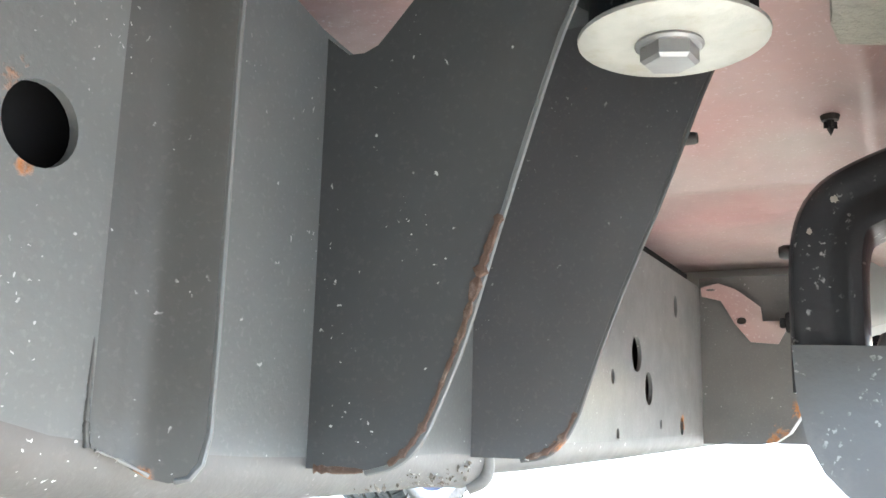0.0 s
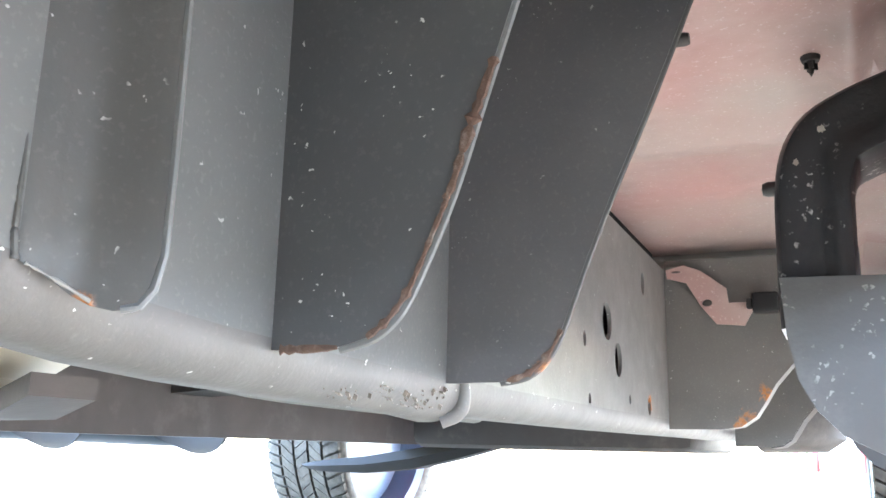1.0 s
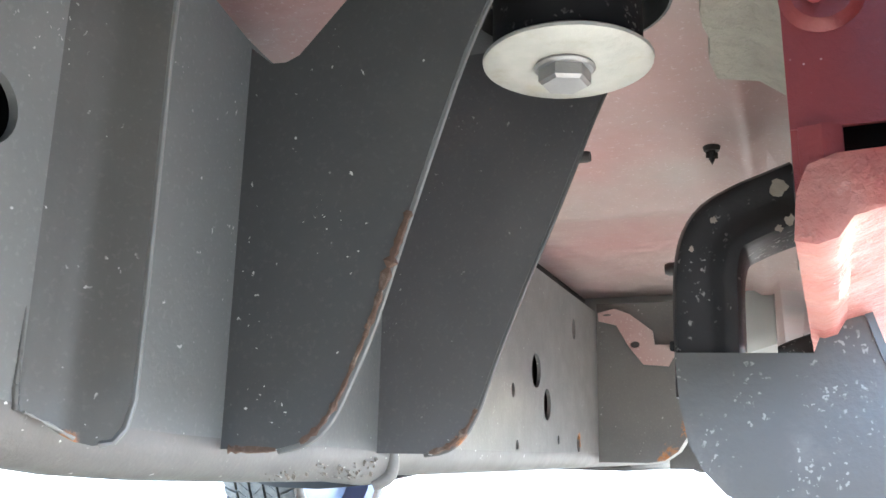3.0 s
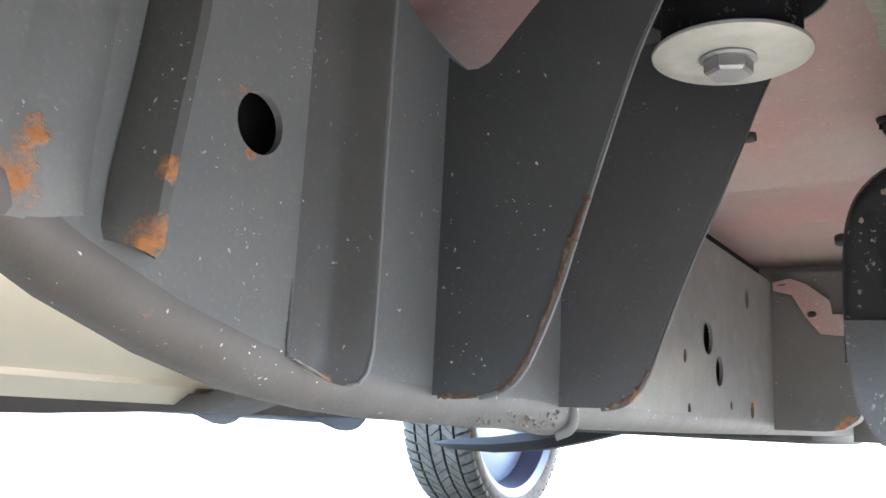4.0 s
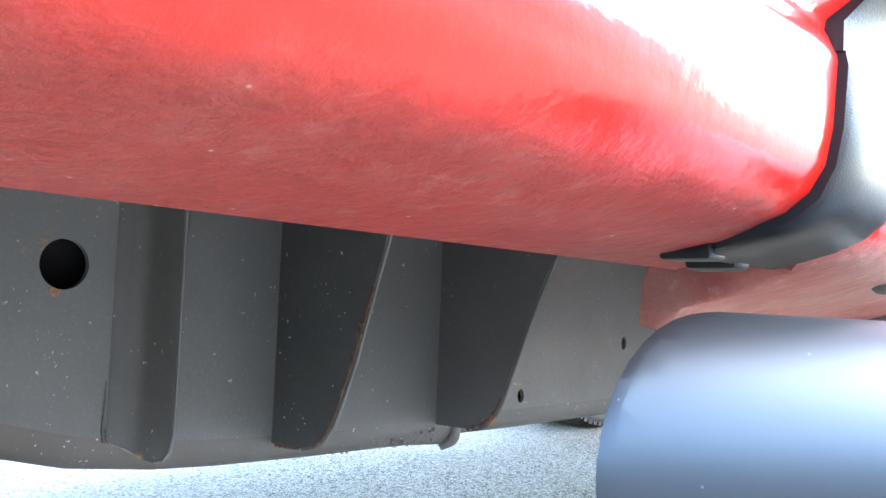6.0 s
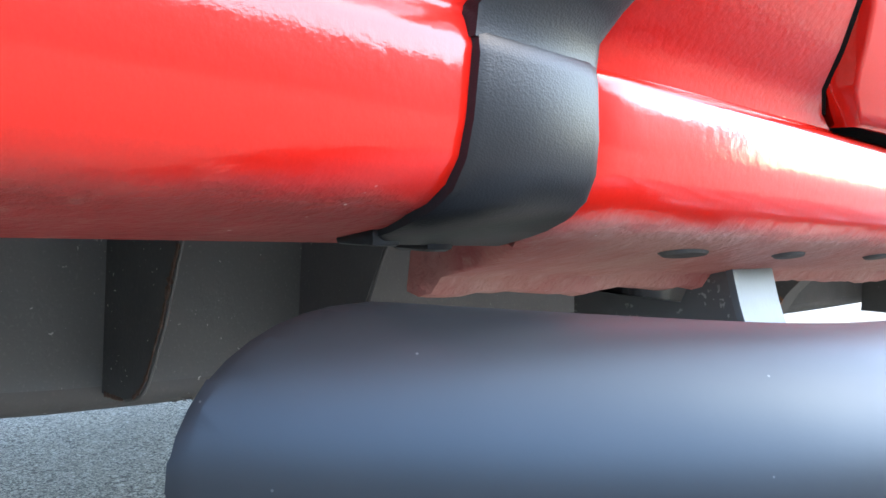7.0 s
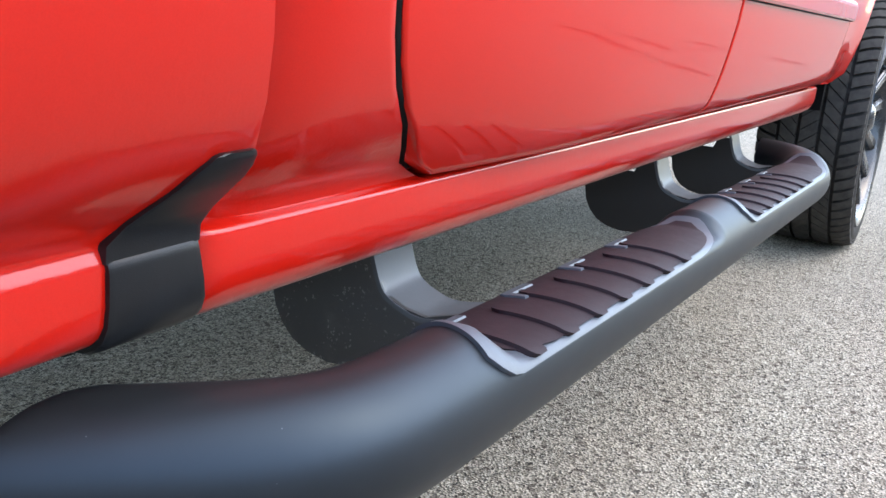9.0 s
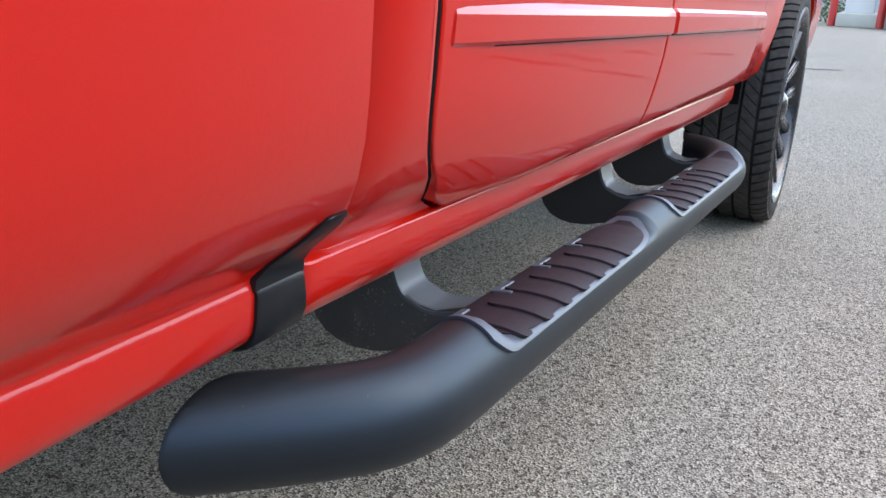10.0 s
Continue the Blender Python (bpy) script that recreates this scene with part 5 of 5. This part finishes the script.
def step_tube(side, label):
    bm = bmesh.new()
    path = curve(tube_path(), 4)
    if side < 0:
        path = [Vector((2 * MID - p.x, p.y, p.z)) for p in path]
    last, d1 = path[-1], (path[-1] - path[-2]).normalized()
    caps = [(0.045 * d, max(0.04, (1 - d ** 1.65) ** (1 / 1.65))) for d in (1.0, 0.985, 0.95, 0.90, 0.83, 0.74, 0.63, 0.50, 0.36, 0.20)]
    full = path + [last + d1 * d for d, _ in caps[::-1]]
    sc = [1.0] * len(path) + [s for _, s in caps[::-1]]
    sweep(bm, full, ring(0, 0, TR, TR, 40), scales=sc)
    for v in bm.verts:
        dz = v.co.z - (TZ + SZ * v.co.y)
        v.co.z += (flat(dz) - dz) * pad_zone(v.co.y)
    # the rear end turns in under the bed and is cut flush with the truck's side
    for off in (0.0035, 0.0):
        cut = bmesh.ops.bisect_plane(bm, geom=bm.verts[:] + bm.edges[:] + bm.faces[:], dist=1e-5, plane_co=(MID + side * (0.7655 + off - MID), -0.2, 0.39),
                                     plane_no=(-side, 0.02, -0.038), clear_outer=off == 0.0)
    rim = [e for e in cut["geom_cut"] if isinstance(e, bmesh.types.BMEdge)]
    bmesh.ops.contextual_create(bm, geom=rim)
    for v in {v for e in rim for v in e.verts}:
        v.co += (Vector((v.co.x, -0.2, 0.39)) - v.co).normalized() * 0.0012
    return part("side_step", bm, tube_coat, truck, label, smooth=0.9)


step = step_tube(1, "satin black tubular side step with two tread pads")
far_step = step_tube(-1, "satin black tubular far side step")


def on_tube(y, deg, lift=0.0):
    a = radians(deg)
    dz = TR * math.cos(a)
    dz += (flat(dz) - dz) * pad_zone(y)
    return (TX + SK * y + (TR + lift) * math.sin(a), y, TZ + SZ * y + dz + lift * math.sqrt(math.cos(a)))


def step_pad(y0, y1, bars):
    """A tread pad wrapped over the tube: trim frame, rubber sheet and cross bars."""
    A0, A1 = -58.0, 60.0
    L = y1 - y0
    def limits(y):
        s = (y - y0) / L
        a, b = A0, A1
        if s > 0.80:
            k = (s - 0.80) / 0.20
            c = math.sqrt(max(0.0, 1 - k * k))
            mid = -8.0
            a, b = mid + (A0 - mid) * c, mid + (A1 - mid) * c
        if s < 0.06:
            k = 1 - s / 0.06
            b = A1 - 26 * k * k
        return a, b
    ys = [y0 + L * t for t in (0, 0.01, 0.02, 0.04, 0.06, 0.1, 0.2, 0.3, 0.4, 0.5, 0.6, 0.7, 0.8, 0.84, 0.88, 0.92, 0.95, 0.975, 0.99, 0.997)]
    N = 18
    def sheet(bm, lift, grow, low, slant):
        rows = []
        for y in ys:
            yy = y0 + grow * 0.001 * 40 + (y - y0) * (L - grow * 0.001 * 60) / L if grow < 0 else y
            a, b = limits(y)
            a, b = a - grow, b + grow
            top = []
            for i in range(N + 1):
                t = i / N
                d = a + (b - a) * t
                top.append(on_tube(yy + slant * (d - A0) * (1 if (y - y0) / L < 0.5 else 0) * (1 - (y - y0) / L * 2), d, lift))
            bot = [on_tube(yy + slant * ((a + (b - a) * (N - i) / N) - A0) * (1 if (y - y0) / L < 0.5 else 0) * (1 - (y - y0) / L * 2), a + (b - a) * (N - i) / N, low) for i in range(N + 1)]
            rows.append(top + bot)
        loft(bm, rows)
    bm = bmesh.new()
    sheet(bm, 0.0035, 8.0, -0.002, -0.0002)
    frame_part = part("step_pad", bm, pad_frame_coat, step, "satin gray step pad trim", smooth=0.9)
    bm = bmesh.new()
    rows = []
    iy0, iy1 = y0 + 0.022, y1 - 0.008
    for k, y in enumerate([iy0 + (iy1 - iy0) * t for t in (0, 0.02, 0.1, 0.2, 0.3, 0.4, 0.5, 0.6, 0.7, 0.78, 0.82, 0.86, 0.9, 0.93, 0.96, 0.98, 0.993)]):
        a, b = limits(y0 + (y - iy0) / (iy1 - iy0) * L)
        b -= 5.5
        a += 5
        rows.append([on_tube(y, a + (b - a) * i / N, 0.0055) for i in range(N + 1)] + [on_tube(y, a + (b - a) * (N - i) / N, 0.001) for i in range(N + 1)])
    loft(bm, rows)
    pad = part("tread_rubber", bm, pad_rubber, step, "dark maroon-black rubber tread", smooth=0.8)
    for k in range(bars):
        c = iy0 + 0.014 + 0.063 * k
        bm = bmesh.new()
        rows = []
        start = -24 if k % 2 else -30
        for i in range(17):
            d = start + (A1 + 1 - start) * i / 16
            e = (0.4, 0.8)[i] if i < 2 else (1.0, 0.86, 0.5)[i - 14] if i > 13 else 1
            hw = (0.0085 + 0.0045 * i / 16) * e
            skew = 0.0055 * math.sin(radians(d)) + 0.002
            rows.append([on_tube(c + skew - hw, d, 0.003), on_tube(c + skew - hw * 0.82, d, 0.0086), on_tube(c + skew + hw * 0.82, d, 0.0086), on_tube(c + skew + hw, d, 0.003)])
        loft(bm, rows)
        part("tread_bar", bm, pad_rubber, step, smooth=0.5)
        if k % 2 == 0:
            bm = bmesh.new()
            loft(bm, [[on_tube(c - 0.016, d, 0.004), on_tube(c - 0.015, d, 0.0074), on_tube(c + 0.032, d, 0.0074), on_tube(c + 0.034, d, 0.004)] for d in (-47, -44, -38, -35)])
            loft(bm, [[on_tube(c - 0.0185, d, 0.004), on_tube(c - 0.0175, d, 0.0077), on_tube(c - 0.0105, d, 0.0077), on_tube(c - 0.0095, d, 0.004)] for d in (-40, -32, -24, -16)])
            part("trim_corner", bm, pad_frame_coat, step)


step_pad(0.112, 0.700, 7)
step_pad(0.842, 1.50, 7)


def step_bracket(y, side=1, holder=None, skin=None):
    """A hanging bracket: round-bottomed web, bent arm to the tube and black elbow to the sill."""
    dx, dz = SK * (y - 0.225), SZ * (y - 0.225)
    def f(x):
        return x + dx if side > 0 else 2 * MID - x - dx
    bm = bmesh.new()
    web = [(0.600, 0.430), (0.602, 0.395), (0.607, 0.368), (0.616, 0.350), (0.630, 0.335), (0.650, 0.325), (0.675, 0.320), (0.71, 0.322), (0.75, 0.333), (0.80, 0.350), (0.845, 0.362), (0.845, 0.412), (0.79, 0.395), (0.765, 0.399), (0.745, 0.408), (0.735, 0.425), (0.728, 0.452), (0.70, 0.452), (0.69, 0.428)]
    plate(bm, [(f(x), z + dz) for x, z in web], "y", y, 0.005)
    br = part("step_bracket", bm, skin, holder, "scuffed gray round-bottomed step bracket", smooth=0.4)
    bm = bmesh.new()
    arm = curve([(0.718, 0, 0.486), (0.727, 0, 0.455), (0.736, 0, 0.425), (0.745, 0, 0.409), (0.764, 0, 0.399), (0.79, 0, 0.394), (0.845, 0, 0.405)], 5)
    rings = []
    for i, p in enumerate(arm):
        q = (arm[min(i + 1, len(arm) - 1)] - arm[max(i - 1, 0)]).normalized()
        nx, nz = -q.z, q.x
        a = Vector((p.x, 0, p.z + dz))
        b = a - Vector((nx, 0, nz)) * 0.005
        rings.append([(f(a.x), y - 0.0012, a.z), (f(a.x), y + 0.066, a.z), (f(b.x), y + 0.066, b.z), (f(b.x), y - 0.0012, b.z)])
    loft(bm, rings)
    part("step_arm", bm, arm_gray, holder, "satin gray bent steel arm")
    bm = bmesh.new()
    elbow = curve([(0.625, 0, 0.400), (0.625, 0, 0.455), (0.627, 0, 0.495), (0.635, 0, 0.516), (0.653, 0, 0.527), (0.676, 0, 0.5355), (0.692, 0, 0.541)], 5)
    sec = [(-0.0205, 0.030), (-0.0205, -0.027), (-0.0180, -0.0305), (-0.0130, -0.0315), (-0.0075, -0.0305), (-0.003, -0.0285), (0.004, -0.0280), (0.0125, -0.0290), (0.0190, -0.0300), (0.0235, -0.0290), (0.0265, -0.025), (0.0265, 0.030)]
    sweep(bm, [(f(p.x), y + 0.038, p.z + dz) for p in elbow], sec, up=(0.001, 1, 0))
    part("elbow_arm", bm, black_arm, holder, "black painted elbow with rubbed highlights")
    bm = bmesh.new()
    block(bm, (min(f(0.685), f(0.6905)), y - 0.003, 0.500 + dz), (max(f(0.685), f(0.6905)), y + 0.085, 0.573 + dz), 0.002)
    part("elbow_flange", bm, black_arm, holder)


for yb in (0.225, 1.035, 1.52):
    step_bracket(yb, 1, step, plate_gray if yb < 0.5 else plate_dark)
    step_bracket(yb, -1, far_step, plate_dark)


def bare_patch(place, normal, size, seed):
    """A thin uneven patch of bare metal where the elbow's paint is rubbed through."""
    rng = random.Random(seed)
    turn = Vector(normal).to_track_quat("Z", "Y").to_matrix().to_4x4()
    m = Matrix.Translation(place) @ turn
    bm = bmesh.new()
    out = [(size * rng.uniform(0.45, 1.0) * math.cos(a), size * rng.uniform(0.5, 1.1) * math.sin(a)) for a in [i * math.pi / 7 for i in range(14)]]
    loft(bm, [[m @ Vector((u, v, -0.0012)) for u, v in out], [m @ Vector((u * 0.97, v * 0.97, 0.0010)) for u, v in out]])
    part("bare_patch", bm, bare_metal, step, "rubbed bare metal patch on the elbow")


for seed, (place, normal, size) in enumerate((((0.6752, 0.2345, 0.5470), (0.039, -0.993, -0.11), 0.0078), ((0.6810, 0.2322, 0.5215), (0.065, -0.981, -0.185), 0.0050), ((0.6735, 0.2332, 0.5165), (0.06, -0.985, -0.15), 0.0034),
                                              ((0.6299, 0.2343, 0.5261), (0.082, -0.993, -0.083), 0.0032), ((0.6135, 0.2337, 0.5057), (0.146, -0.989, -0.039), 0.0026))):
    bare_patch(place, normal, size, seed)

# ---- background ----
red_post = plain("red_post_paint", (0.50, 0.03, 0.025), 0.45, 0.0, 0.15, 8, 80, 0.1)
concrete = plain("pale_concrete", (0.50, 0.47, 0.40), 0.8, 0.0, 0.15, 3, 60, 0.3)
white_paint = plain("white_render", (0.72, 0.72, 0.70), 0.7, 0.0, 0.08, 2, 40, 0.1)
gray_wall = plain("gray_render", (0.45, 0.46, 0.47), 0.7, 0.0, 0.1, 2, 40, 0.1)
leaf_mat = plain("hedge_leaf", (0.075, 0.115, 0.03), 0.55, 0.0, 0.5, 12, 30, 0.2)
car_black = plain("black_car_paint", (0.012, 0.012, 0.014), 0.2, 0.0, 0.2, 5, 100, 0.02, coat=1.0)
tar = plain("dark_tar", (0.020, 0.0195, 0.019), 0.8, 0.0, 0.2, 20, 80, 0.3)

bm = bmesh.new()
lathe(bm, [(0.0, 1.16), (0.05, 1.15), (0.085, 1.11), (0.095, 1.05), (0.095, 0.0), (0.0, 0.0)], (0, 0, 0), "z", 20)
post = tagged(part("bollard", bm, red_post), "red painted steel bollard on the forecourt", "bollard", "forecourt bollards")
post.matrix_world = Matrix.Translation((-0.60, 24.0, 0))
for x, y in ((-0.14, 24.4), (0.98, 24.2)):
    copy_thing(post, Matrix.Translation((x, y, 0)))
bm = bmesh.new()
block(bm, (-0.04, 24.2, 0.0), (3.2, 27.0, 0.33), 0.03)
tagged(part("raised_island", bm, concrete), "pale raised concrete island", "island")
bm = bmesh.new()
block(bm, (0.10, 24.9, 0.325), (0.80, 25.6, 3.6), 0.02)
tagged(part("column", bm, white_paint), "white plastered canopy column on the island", "column")
bm = bmesh.new()
block(bm, (-1.2, 33.0, 0.0), (9, 33.4, 4.2), 0.02)
tagged(part("backdrop_wall", bm, gray_wall), "plain gray building wall", "wall", kind="structure")
bm = bmesh.new()
for k in range(1500):
    p = Vector((random.uniform(-1.0, 0.2), random.uniform(26.6, 28.2), 0))
    top = 1.3 + 0.25 * noise.noise(p * 1.3)
    p.z = top * random.random() ** 0.7
    m = Matrix.Translation(p) @ Euler([random.uniform(0, 6.3) for _ in range(3)]).to_matrix().to_4x4() @ Matrix.Scale(random.uniform(0.05, 0.11), 4)
    vs = [bm.verts.new(m @ Vector(q)) for q in ((0, -0.5, 0), (0.35, 0, 0.1), (0, 0.6, 0), (-0.35, 0, 0.1))]
    bm.faces.new(vs)
tagged(part("hedge", bm, leaf_mat, smooth=0.0), "clipped green hedge behind the bollards", "hedge", kind="stuff")
bm = bmesh.new()
loft(bm, [[(0.25 + 0.6 * t, 9.62 + 0.26 * t + 0.01 * math.sin(9 * t) - w, 0.004), (0.25 + 0.6 * t, 9.62 + 0.26 * t + 0.01 * math.sin(9 * t) + w, 0.004), (0.25 + 0.6 * t, 9.62 + 0.26 * t, 0.0065)] for t, w in ((0, 0.01), (0.1, 0.05), (0.3, 0.055), (0.5, 0.05), (0.7, 0.05), (0.9, 0.03), (1, 0.005))])
tagged(part("tar_seam", bm, tar), "dark tar seam in the pavement", "seam", kind="structure")
# dark sealed patches beside the truck, mirrored in its doors
for x0, y0, x1, y1, w in ((2.64, 4.32, 2.25, 4.22, 0.12), (2.62, 5.06, 2.29, 4.83, 0.10), (2.06, 4.18, 1.76, 4.22, 0.07), (2.55, 5.97, 2.30, 5.83, 0.10), (2.04, 6.36, 1.80, 6.55, 0.10)):
    bm = bmesh.new()
    a, b = Vector((x0, y0, 0)), Vector((x1, y1, 0))
    side = (b - a).normalized().cross(Vector((0, 0, 1)))
    rings = []
    for k in range(13):
        t = k / 12
        wide = w * (math.sin(math.pi * (0.04 + 0.92 * t)) ** 0.5) * (0.75 + 0.5 * noise.noise(Vector((x0 * 7, t * 5, 0))))
        p = a.lerp(b, t) + side * (0.05 * noise.noise(Vector((t * 3, y0, 2))))
        rings.append([p - side * wide, p - side * wide * 0.9 + Vector((0, 0, 0.004)), p + side * wide * 0.9 + Vector((0, 0, 0.004)), p + side * wide])
    loft(bm, rings)
    tagged(part("tar_patch", bm, tar), "dark tar patch sealed into the pavement", "patch", kind="structure")
# parked car beyond the forecourt, only its near wheel and flank come into view
car = tagged(new("parked_car"), "black parked car beyond the bollards", "car")
bm = bmesh.new()
loft(bm, [[(1.30, y, 0.34), (1.22, y, 0.50), (1.20, y, 0.80), (1.28, y, 0.95), (1.45, y, z), (2.7, y, z), (2.95, y, 0.95), (3.0, y, 0.55), (2.9, y, 0.34)] for y, z in ((23.0, 0.98), (23.3, 1.05), (24.2, 1.45), (25.9, 1.45), (26.8, 1.05), (27.2, 0.95))])
part("car_body", bm, car_black, car)
for y in (23.7, 26.5):
    for x in (1.30, 2.75):
        bm = bmesh.new()
        lathe(bm, [(0.0, -0.09), (0.30, -0.11), (0.33, -0.08), (0.33, 0.08), (0.30, 0.11), (0.0, 0.09)], (x, y, 0.33), "x", 32)
        part("car_wheel", bm, tyre_mat, car)


# ---- unseen walls added beside and behind to shape reflections and light ----
def closing_wall(name, lo, hi, tone):
    bm = bmesh.new()
    block(bm, lo, hi)
    tagged(part(name, bm, plain(name + "_render", tone, 0.8, 0.0, 0.2, 0.6, 20, 0.3)), "unseen gray-brown wall added to shape reflections", "wall", kind="structure")


closing_wall("added_wall_east", (9.0, -8.0, 0.0), (9.3, 16.0, 2.9), (0.28, 0.26, 0.235))
closing_wall("added_wall_south", (-9.0, -8.3, 0.0), (9.3, -8.0, 2.4), (0.26, 0.245, 0.22))
